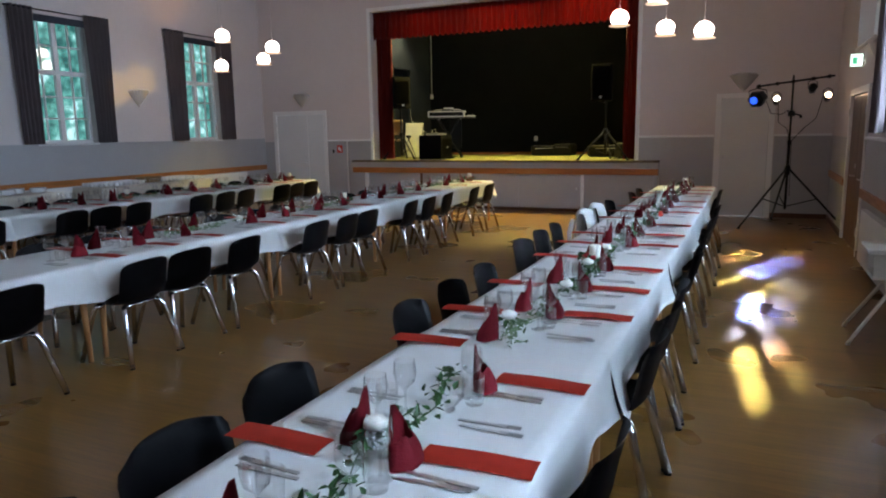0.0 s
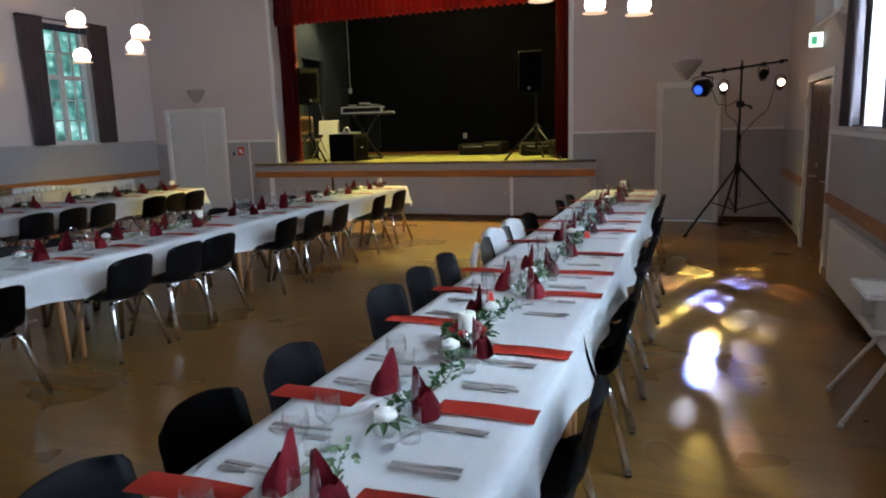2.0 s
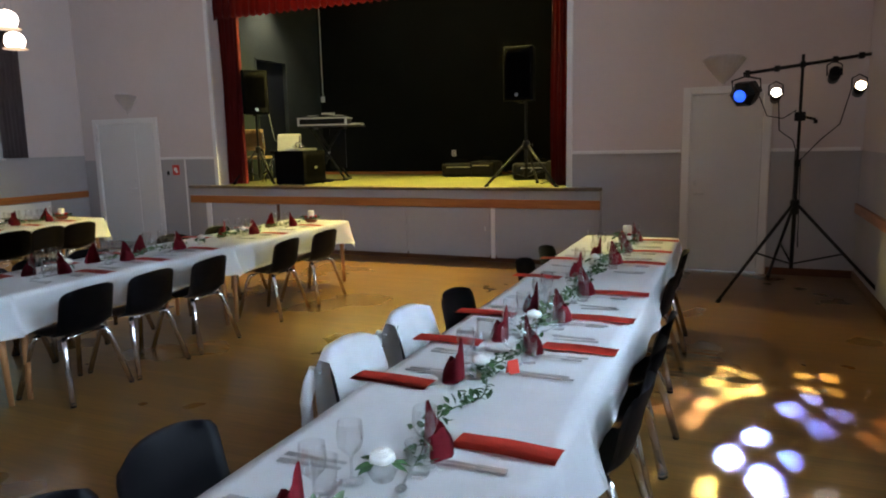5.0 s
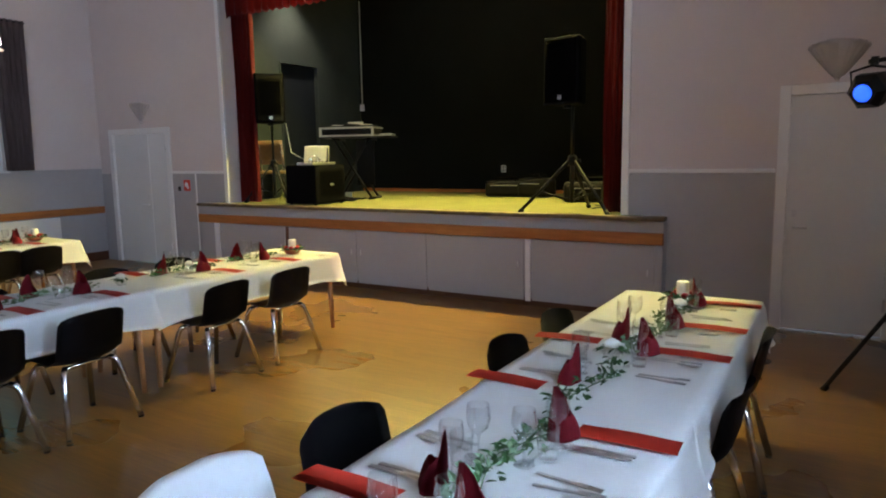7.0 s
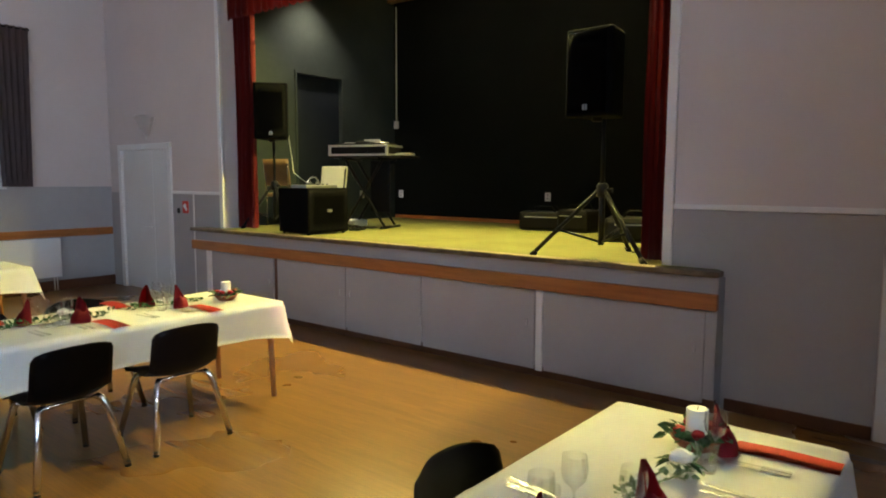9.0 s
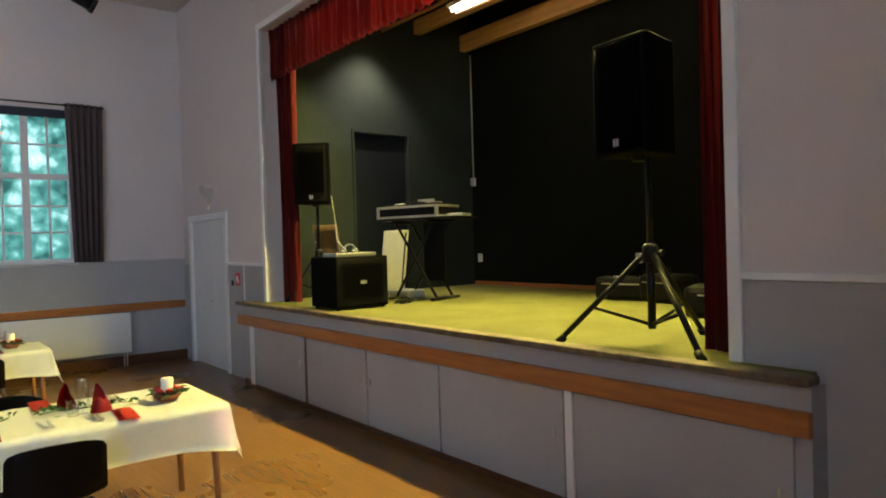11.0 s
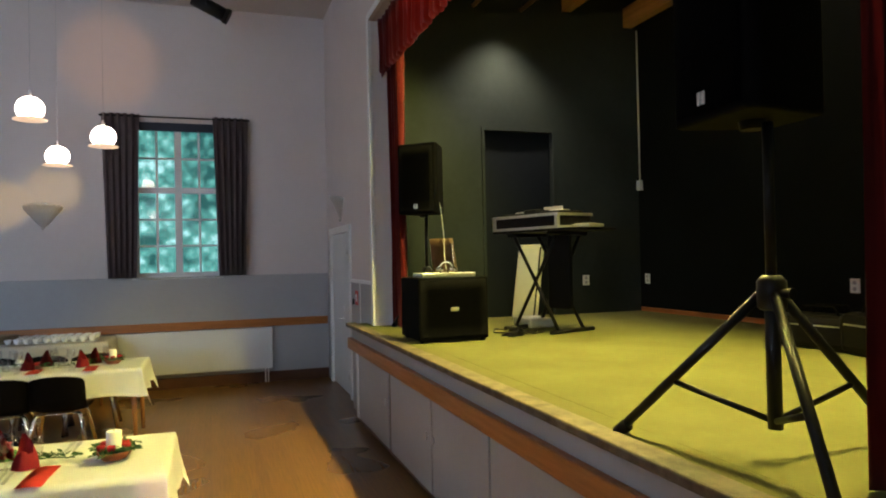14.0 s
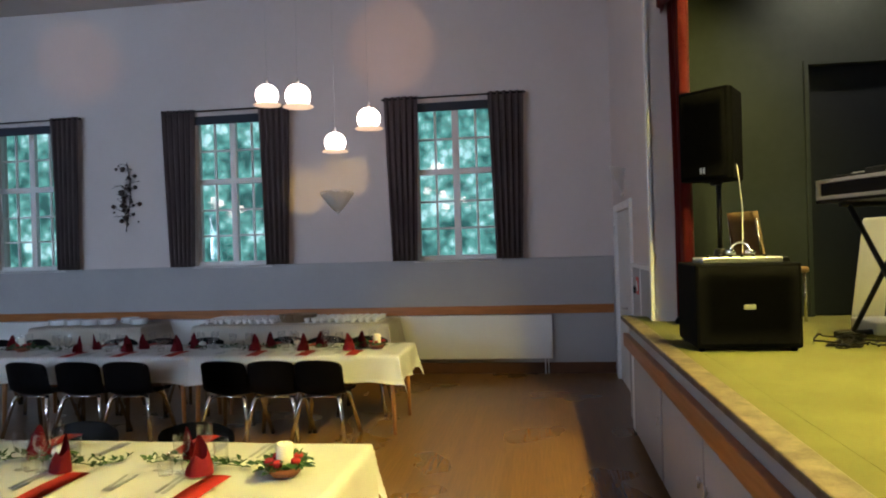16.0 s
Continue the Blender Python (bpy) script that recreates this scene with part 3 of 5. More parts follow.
bm = bmesh.new()
box(bm, -8.34, FRONT + 0.06, 0.0, -8.28, YN - 0.013, STZ - 0.051)
box(bm, -1.69, FRONT + 0.06, 0.0, -1.63, YN - 0.013, STZ - 0.051)
structure("stage_side", bm, DADO, "grey painted end of the stage")
structure("stage_rail", B(-8.36, FRONT - 0.05, 0.755, -1.62, FRONT - 0.001, 0.875, 0.008), RAILWOOD, "orange-brown varnished wooden rail along the stage front")
structure("stage_plinth", B(-8.34, FRONT + 0.02, 0.0, -1.63, FRONT + 0.058, 0.099), SKIRT, "dark recessed plinth under the stage")
front = thing("stage_hatches", "grey hatch doors in the stage front", "hatch", kind="structure")
for a, b in ((-7.95, -6.66), (-6.60, -5.44), (-5.43, -4.38), (-4.37, -3.11), (-3.03, -1.70)):
    h = part("hatch_door", B(a + 0.008, FRONT - 0.016, 0.07, b - 0.008, FRONT - 0.001, 0.745, 0.003), DADO, front)
    bm = bmesh.new()
    px = a + 0.07 if a == -5.43 else b - 0.07
    rod(bm, (px, FRONT - 0.03, 0.44), (px, FRONT - 0.03, 0.50), 0.007)
    rod(bm, (px, FRONT - 0.03, 0.47), (px, FRONT - 0.015, 0.47), 0.005)
    part("hatch_pull", bm, STEEL, h)
part("dark_gap", B(-6.658, FRONT - 0.006, 0.07, -6.602, FRONT - 0.001, 0.745), SKIRT, front)
part("white_post", B(-3.10, FRONT - 0.02, 0.06, -3.04, FRONT - 0.001, 0.755, 0.003), TRIM, front)
part("white_post", B(-8.06, FRONT - 0.02, 0.06, -7.96, FRONT - 0.001, 0.755, 0.003), TRIM, front)
# the opening's white frame
bm = bmesh.new()
box(bm, OX0 - 0.075, YN - 0.03, STZ + 0.001, OX0, YN + 0.02, OZ1 + 0.08, 0.006)
box(bm, OX1, YN - 0.03, STZ + 0.001, OX1 + 0.075, YN + 0.02, OZ1 + 0.08, 0.006)
box(bm, OX0, YN - 0.03, OZ1, OX1, YN + 0.02, OZ1 + 0.08, 0.006)
structure("stage_frame_trim", bm, TRIM, "white moulding round the stage opening")
# stage box
bm = bmesh.new()
SD = (14.52, 15.46, 3.23)
box(bm, SX0 - 0.2, YN + 0.25, STZ, SX0, SD[0], SZ1)
box(bm, SX0 - 0.2, SD[1], STZ, SX0, SY1, SZ1)
box(bm, SX0 - 0.2, SD[0], SD[2], SX0, SD[1], SZ1)
box(bm, SX0 - 0.2, SD[0], STZ, SX0 - 0.10, SD[1], SD[2])
structure("stage_wall_west", bm, STAGEWALL, "dark green-black painted stage wall")
structure("stage_wall_east", B(SX1, YN + 0.25, STZ, SX1 + 0.2, SY1, SZ1), STAGEWALL, "dark green-black painted stage wall")
# back wall and ceiling take the colour darkened for shade
structure("stage_wall_back", B(SX0 - 0.2, SY1, STZ, SX1 + 0.2, SY1 + 0.2, SZ1), STAGEBACK, "dark green-black stage back wall, shade put into its colour")
structure("stage_ceiling", B(SX0 - 0.2, YN + 0.25, SZ1, SX1 + 0.2, SY1 + 0.2, SZ1 + 0.15), STAGEBACK, "dark painted stage ceiling, shade put into its colour")
d = thing("door_4", "dark green-black painted stage door", "door", kind="structure")
part("door_leaf", B(SX0 - 0.095, SD[0] + 0.04, STZ + 0.01, SX0 - 0.06, SD[1] - 0.04, SD[2] - 0.04, 0.004), STAGEDOOR, d)
bm = bmesh.new()
box(bm, SX0 - 0.098, SD[0], STZ + 0.002, SX0 + 0.015, SD[0] + 0.035, SD[2])
box(bm, SX0 - 0.098, SD[1] - 0.035, STZ + 0.002, SX0 + 0.015, SD[1], SD[2])
box(bm, SX0 - 0.098, SD[0] + 0.035, SD[2] - 0.035, SX0 + 0.015, SD[1] - 0.035, SD[2])
part("door_frame", bm, STAGEWALL, d)
structure("stage_skirting", B(SX0 + 0.02, SY1 - 0.015, STZ, SX1, SY1 - 0.001, STZ + 0.05), RAILWOOD, "narrow wooden skirting at the stage back")


def drape(x0, x1, z0, z1, y, pleats, amp, zig=0.0, seed=1):
    rnd = random.Random(seed)
    n = pleats * 8
    rows = []
    for k in range(11):
        v = k / 10
        row = []
        for i in range(n + 1):
            u = i / n
            ph = u * pleats * 2 * math.pi
            hem = zig * (0.5 - abs((u * pleats) % 1 - 0.5)) * 2 * v
            yy = y + amp * math.sin(ph) * (0.75 + 0.25 * math.sin(3 * u * pleats + v)) + 0.3 * amp * math.sin(2.3 * ph + 2 * v)
            row.append((x0 + (x1 - x0) * u + 0.01 * math.sin(7 * v + ph), yy, z1 + (z0 - z1) * v + hem))
        rows.append(row)
    return thick_sheet(bmesh.new(), rows, 0.006)


c = thing("stage_curtain", "red velvet stage curtain with pleated valance", "stage curtain")
part("valance", drape(OX0 + 0.01, OX1 - 0.01, 3.66, 4.26, 13.30, 44, 0.035, 0.06, 3), VELVET, c)
part("curtain_leg", drape(OX0 + 0.01, -7.50, STZ + 0.01, 4.2, 13.42, 7, 0.05, 0, 5), VELVET, c)
part("curtain_leg", drape(-2.365, OX1 - 0.01, STZ + 0.01, 4.2, 13.40, 5, 0.05, 0, 6), VELVET, c)
part("curtain_track", B(OX0 + 0.01, 13.36, 4.20, OX1 - 0.01, 13.40, 4.26), BLACKMETAL, c)
# beams, pipes and lights over the stage
for y, z, h in ((16.50, 4.54, 0.24), (15.65, 4.66, 0.2)):
    structure("stage_beam", B(SX0 + 0.01, y - 0.06, z, SX1 - 0.01, y + 0.06, z + h, 0.008), TIMBER, "pale pine roof timber over the stage")
for y in (14.45, 15.05):
    bm = bmesh.new()
    rod(bm, (SX0 + 0.02, y, 4.62), (SX1 - 0.02, y, 4.62), 0.024)
    t = thing("lighting_bar", "wooden-brown lighting bar hanging over the stage", "lighting bar")
    part("bar", bm, TIMBER, t)
    for x in (-7.4, -5.0, -2.6):
        part("hanger", rod(bmesh.new(), (x, y, 4.64), (x, y, SZ1), 0.012), BLACKMETAL, t)
for x in (-6.25, -4.4):
    t = thing("strip_light", "lit fluorescent strip light over the stage", "ceiling light", pose(x, 15.4, 4.62), "stage strip lights")
    part("housing", B(-0.72, -0.09, 0.05, 0.72, 0.09, 0.10, 0.008), ENAMEL, t)
    part("tube", rod(bmesh.new(), (-0.68, -0.03, 0.02), (0.68, -0.03, 0.02), 0.02), TUBE, t)
    part("tube", rod(bmesh.new(), (-0.68, 0.04, 0.02), (0.68, 0.04, 0.02), 0.02), TUBE, t)
    part("hanger", rod(bmesh.new(), (0.4, 0, 0.10), (0.4, 0, SZ1 - 4.62), 0.008), BLACKMETAL, t)
    part("hanger", rod(bmesh.new(), (-0.4, 0, 0.10), (-0.4, 0, SZ1 - 4.62), 0.008), BLACKMETAL, t)

# ---- pendant lamps ----
def pendant(x, y, z):
    p = thing("pendant_lamp", "lit opal glass globe pendant lamp with a frilled rim", "pendant lamp", pose(x, y, z), "pendant lamps")
    prof = [(0.02, 0.112), (0.06, 0.102), (0.095, 0.075), (0.116, 0.035), (0.122, -0.005), (0.112, -0.048), (0.092, -0.074), (0.082, -0.080)]
    part("globe", lathe(bmesh.new(), prof, 32, (0, 0, 0), lambda t, k: 0.025 * math.cos(8 * t) * (k > 1)), LAMPGLASS, p)
    part("frill", lathe(bmesh.new(), [(0.080, -0.081), (0.115, -0.086), (0.146, -0.100), (0.143, -0.106), (0.107, -0.093), (0.076, -0.089)], 48, (0, 0, 0),
                        lambda t, k: 0.04 * math.cos(12 * t)), FRILL, p, "clear frilled glass rim")
    part("lamp_holder", lathe(bmesh.new(), [(0.016, 0.117), (0.018, 0.125), (0.014, 0.15), (0.004, 0.18)], 14), CABLEGREY, p)
    part("cable", rod(bmesh.new(), (0, 0, 0.175), (0, 0, TOP - z - 0.03), 0.0025, sides=6), CABLEGREY, p)
    part("ceiling_rose", lathe(bmesh.new(), [(0.045, TOP - z), (0.045, TOP - z - 0.02), (0.02, TOP - z - 0.04)], 16), WHITEPLASTIC, p)


CABLEGREY = material("grey_cable", (0.45, 0.42, 0.40), 0.6)
FRILL = material("frilled_glass", (0.85, 0.74, 0.6), 0.2, vary=0.05, scale=10, transmission=0.3, emit=((1.0, 0.75, 0.5), 0.5))
for x, y, z in ((-8.74, 9.41, 3.39), (-8.10, 9.98, 3.21), (-8.74, 10.51, 3.08), (-9.31, 9.97, 2.945)):
    pendant(x, y, z)
for x, y, z in ((-1.25, 9.10, 3.33), (-1.82, 9.67, 3.17), (-1.24, 10.05, 3.04), (-0.69, 9.56, 2.91)):
    pendant(x, y, z)
    pendant(x, y - 6.62, z)

# ---- sconces, radiators, signs on the walls ----


def sconce(m):
    """A fan-shaped plaster shell, ribbed from its foot to its scalloped rim."""
    s = thing("wall_sconce", "white plaster fan-shaped wall uplighter with ribs", "wall lamp", m, "wall sconces")
    rows = []
    for k in range(9):
        v = k / 8
        w = 0.225 * v ** 0.85 + 0.015
        dep = 0.14 * v ** 0.9 + 0.012
        row = []
        for i in range(41):
            t = math.pi * i / 40
            flute = 1 + 0.035 * v * math.cos(20 * t)
            row.append((w * flute * math.cos(t), -dep * flute * math.sin(t), 0.27 * v + 0.05 * v * math.sin(t)))
        rows.append(row)
    part("shade", thick_sheet(bmesh.new(), rows, -0.006), PLASTER, s)
    part("wall_plate", B(-0.05, -0.012, 0.05, 0.05, 0.0, 0.22, 0.004), PLASTER, s)
    part("foot_knob", lathe(bmesh.new(), [(0.0, -0.03), (0.016, -0.02), (0.018, 0.0), (0.012, 0.015)], 12, (0, -0.02, 0)), PLASTER, s)
    return s


sconce(pose(-0.23, YN, 2.27))
sconce(pose(-9.82, YN, 2.27))
for y in (9.47, 2.8):
    sconce(pose(XW, y, 2.24, 0, 0, 90))
sconce(pose(XE, 8.72, 2.24, 0, 0, -90))


def radiator(m, length, z0, z1):
    r = thing("radiator", "white enamelled panel radiator under the chair rail", "radiator", m, "radiators")
    bm = bmesh.new()
    box(bm, -length / 2, -0.09, z0, length / 2, -0.065, z1, 0.008)
    part("panel", bm, ENAMEL, r)
    part("panel", B(-length / 2 + 0.01, -0.05, z0 + 0.01, length / 2 - 0.01, -0.03, z1 - 0.01, 0.006), ENAMEL, r)
    bm = bmesh.new()
    for i in range(int(length / 0.03)):
        x = -length / 2 + 0.015 + 0.03 * i
        box(bm, x - 0.002, -0.092, z1 - 0.004, x + 0.002, -0.03, z1 + 0.004)
    part("grille", bm, ENAMEL, r)
    for x in (-length * 0.35, length * 0.35):
        part("wall_bracket", B(x - 0.02, -0.04, z0 + 0.1, x + 0.02, -0.012, z1 - 0.1), ENAMEL, r)
    bm = bmesh.new()
    rod(bm, (length / 2 - 0.06, -0.05, 0), (length / 2 - 0.06, -0.05, z0 + 0.02), 0.009)
    rod(bm, (length / 2 - 0.10, -0.05, 0), (length / 2 - 0.10, -0.05, z0 + 0.02), 0.009)
    part("pipe", bm, ENAMEL, r)


for y in (11.24, 7.85, 4.5):
    radiator(pose(XW + 0.012, y, 0, 0, 0, 90), 2.26, 0.21, 0.79)
for y in (7.45, 4.4):
    radiator(pose(XE - 0.012, y, 0, 0, 0, -90), 2.26, 0.10, 0.69)

s = thing("fire_alarm_sign", "red square fire equipment sign on grey dado", "sign", pose(-8.82, YN - 0.012, 1.283))
part("plate", B(-0.075, -0.006, -0.085, 0.075, 0, 0.085, 0.002), SIGNRED, s)
bm = bmesh.new()
lathe(bm, [(0.035, -0.002), (0.035, 0.002)], 16)
bmesh.ops.transform(bm, matrix=pose(-0.01, -0.008, 0.01, 90), verts=bm.verts)
box(bm, 0.0, -0.009, -0.05, 0.04, -0.006, -0.01)
part("symbol", bm, TRIM, s)
s = thing("alarm_button", "small dark push button beside the sign", "switch", pose(-8.99, YN - 0.012, 1.23))
part("housing", B(-0.022, -0.02, -0.035, 0.022, 0, 0.035, 0.004), BLACKMETAL, s)
structure("dado_batten", B(-8.63, YN - 0.018, 0.09, -8.60, YN - 0.0125, 1.46), TRIM, "thin joint strip in the dado")

e = thing("exit_sign", "lit green and white emergency exit sign", "exit sign", pose(XE, 10.24, 2.475))
part("bracket", B(-0.02, -0.02, -0.03, 0.0, 0.02, 0.03, 0.003), WHITEPLASTIC, e)
part("housing", B(-0.16, -0.03, -0.085, -0.012, 0.03, 0.085, 0.006), WHITEPLASTIC, e)
part("sign_face", B(-0.153, -0.036, -0.075, -0.019, -0.0305, 0.075), EXITGLOW, e)
part("arrow", B(-0.135, -0.040, -0.05, -0.075, -0.0365, 0.04), EXITGREEN, e)


def outlet(m):
    o = thing("wall_socket", "white plastic wall socket on the dark stage wall", "socket", m, "stage wall sockets")
    part("plate", B(-0.045, -0.012, -0.06, 0.045, 0, 0.06, 0.004), WHITEPLASTIC, o)
    bm = bmesh.new()
    for z in (-0.026, 0.026):
        rod(bm, (0, -0.0125, z), (0, -0.014, z), 0.018, sides=14)
    part("socket_face", bm, DADO, o)


outlet(pose(SX0, 15.84, 1.43, 0, 0, 90))
outlet(pose(-7.93, SY1, 1.43))
outlet(pose(-5.10, SY1, 1.43))
c = thing("wall_cable", "pale cable conduit down the dark stage wall", "cable", pose(-8.02, SY1 - 0.02, 0))
part("conduit", rod(bmesh.new(), (0, 0, 2.64), (0, 0, 4.5), 0.010), GREYBOX, c)
part("switch_box", B(-0.035, -0.03, 2.52, 0.035, 0.019, 2.64, 0.004), WHITEPLASTIC, c)

# a spotlight fixed under the ceiling near the window wall
s = thing("ceiling_spotlight", "black stage spotlight hanging under the ceiling", "spotlight", pose(-9.85, 11.55, 5.0))
part("mount", rod(bmesh.new(), (0, 0, 0.08), (0, 0, TOP - 5.0), 0.015), BLACKMETAL, s)
bm = bmesh.new()
rod(bm, (-0.10, 0, 0.08), (0.10, 0, 0.08), 0.012)
rod(bm, (-0.10, 0, 0.08), (-0.10, 0, -0.04), 0.01)
rod(bm, (0.10, 0, 0.08), (0.10, 0, -0.04), 0.01)
part("yoke", bm, BLACKMETAL, s)
bm = bmesh.new()
rod(bm, (-0.0, -0.16, 0.05), (0, 0.22, -0.13), 0.085, 0.085, 16)
rod(bm, (0, 0.22, -0.13), (0, 0.27, -0.154), 0.10, 0.10, 16)
part("can", bm, BLACKMETAL, s)

# dried wall decoration between two windows
w = thing("wall_wreath", "dark dried flower spray hanging on the wall", "wall decoration", pose(XW + 0.03, 6.31, 2.58))
rnd = random.Random(11)
bm = bmesh.new()
pipe(bm, [(0, 0.05 * math.sin(4 * t) + 0.02, 0.5 - t) for t in [i / 12 for i in range(13)]], 0.007, 6)
for i in range(16):
    z = rnd.uniform(-0.35, 0.42)
    pipe(bm, [(0, 0.02, z), (0.01, rnd.uniform(-0.1, 0.1), z + 0.06), (0.015, rnd.choice((-1, 1)) * rnd.uniform(0.06, 0.24), z + rnd.uniform(0.0, 0.14))], 0.004, 5)
part("stem", bm, DARKTWIG, w)
for i in range(44):
    bm = bmesh.new()
    z = rnd.uniform(-0.42, 0.48)
    y = rnd.gauss(0, 0.11) + 0.05 * math.sin(8 * z)
    r = rnd.uniform(0.012, 0.04)
    lathe(bm, [(0.0, -r), (r, -r * 0.2), (r * 0.8, r * 0.5), (0.0, r)], 7, (rnd.uniform(0, 0.03), y, z))
    part("flower_head", bm, DARKTWIG, w)

# ---- chairs ----


def chair_master(with_jacket=False):
    """A moulded plastic stacking chair with chrome legs; it faces +x, its back at -x."""
    c = thing("stacking_chair", "black moulded plastic chair with splayed chrome legs", "chair", pose(0, 0, -50), "dining chairs")
    prof = [(0.225, 0.425), (0.205, 0.445), (0.13, 0.448), (0.02, 0.438), (-0.08, 0.432), (-0.145, 0.445), (-0.185, 0.49), (-0.205, 0.56), (-0.222, 0.65), (-0.236, 0.71), (-0.248, 0.758), (-0.257, 0.772)]
    rows = []
    for k, (x, z) in enumerate(prof):
        v = k / (len(prof) - 1)
        half = 0.23 if v < 0.5 else 0.23 - 0.02 * (v - 0.5)
        if k == len(prof) - 1:
            half -= 0.05
        if k == len(prof) - 2:
            half -= 0.015
        if k == 0:
            half -= 0.03
        row = []
        for i in range(13):
            u = i / 6 - 1
            curl = abs(u) ** 2.5
            row.append((x + (0.045 * curl if v > 0.45 else 0), half * u, z + (0.028 * curl if 0.05 < v < 0.5 else 0) - (0.02 * curl if k >= len(prof) - 2 else 0)))
        rows.append(row)
    part("seat_shell", thick_sheet(bmesh.new(), rows, 0.009), BLACKPLASTIC, c)
    for sx, sy in ((1, 1), (1, -1), (-1, 1), (-1, -1)):
        bm = bmesh.new()
        top = (0.11 * sx, 0.15 * sy, 0.424)
        pipe(bm, [top, (0.135 * sx, 0.172 * sy, 0.41), (0.15 * sx, 0.185 * sy, 0.38), (0.245 * sx, 0.25 * sy, 0.012)], 0.019, 10)
        leg = part("leg", bm, CHROME, c, "chrome tube leg")
        part("rubber_foot", rod(bmesh.new(), (0.245 * sx, 0.25 * sy, 0.0), (0.242 * sx, 0.248 * sy, 0.03), 0.0185), BLACKPLASTIC, leg)
    for sx in (1, -1):
        part("seat_frame", rod(bmesh.new(), (0.11 * sx, -0.15, 0.424), (0.11 * sx, 0.15, 0.424), 0.0105), CHROME, c)
    return c


CHAIR = chair_master()


def seat_at(x, y, facing, turn=0.0, group="dining chairs"):
    """A chair whose back stands at x; facing +1 looks along +x."""
    c = copy_thing(CHAIR, pose(x + 0.255 * facing, y, 0, 0, 0, (0 if facing > 0 else 180) + turn))
    c["group"] = group
    return c


rnd = random.Random(5)
T1_LEFT = (0.46, 1.00, 1.55, 2.64, 3.17, 3.72, 4.79, 5.32, 5.83, 6.84, 7.45, 8.04, 9.20, 9.85)
T1_RIGHT = (0.42, 0.95, 1.50, 2.55, 3.08, 3.63, 4.73, 5.22, 5.72, 6.84, 7.36, 7.85, 9.06, 9.92)
for y in T1_LEFT:
    seat_at(-1.73 if 4.5 < y < 6 else (-1.55 if y > 9 else (-1.60 if y < 1.3 else -1.645)), y, 1, rnd.uniform(-4, 4), "chairs at the east table")
for y in T1_RIGHT:
    seat_at(-0.30 - 0.06 * (y > 9), y, -1, rnd.uniform(-4, 4), "chairs at the east table")
T2_RIGHT = (1.05, 1.55, 2.05, 3.05, 3.52, 4.15, 5.25, 5.84, 6.29, 7.37, 7.93, 8.54, 9.61, 10.30)
for y in T2_RIGHT:
    seat_at(-3.98, y + 0.08, -1, rnd.uniform(-4, 4), "chairs at the middle table")
for y in (3.3, 3.85, 4.4, 5.4, 5.95, 6.5, 7.6, 8.1, 8.6, 9.6, 10.3):
    seat_at(-5.48, y, 1, rnd.uniform(-4, 4), "chairs at the middle table")
for y in (3.2, 3.7, 4.2, 5.25, 5.75, 6.25, 7.44, 7.95, 8.43, 9.40, 9.83, 10.27):
    seat_at(-7.53, y, -1, rnd.uniform(-4, 4), "chairs at the west table")
for y in (5.3, 5.8, 6.3, 7.4, 7.92, 8.45, 9.42, 9.88, 10.35):
    seat_at(-9.15, y, 1, rnd.uniform(-4, 4), "chairs at the west table")


# ---- tables and cloths ----
def table_master():
    t = thing("trestle_table", "long wooden table under a white cloth", "table", pose(0, 0, -50), "dining tables")
    part("tabletop", B(-0.385, -1.0, 0.70, 0.385, 1.0, 0.728, 0.004), BOARD, t)
    for sx in (-1, 1):
        for sy in (-1, 1):
            bm = bmesh.new()
            rod(bm, (0.335 * sx, 0.93 * sy, 0.70), (0.345 * sx, 0.95 * sy, 0.0), 0.027, 0.018, 12)
            part("leg", bm, LEGWOOD, t, "tapered beech leg")
    bm = bmesh.new()
    box(bm, -0.34, -0.93, 0.64, -0.32, 0.93, 0.699)
    box(bm, 0.32, -0.93, 0.64, 0.34, 0.93, 0.699)
    part("apron", bm, LEGWOOD, t)
    return t


TABLE = table_master()


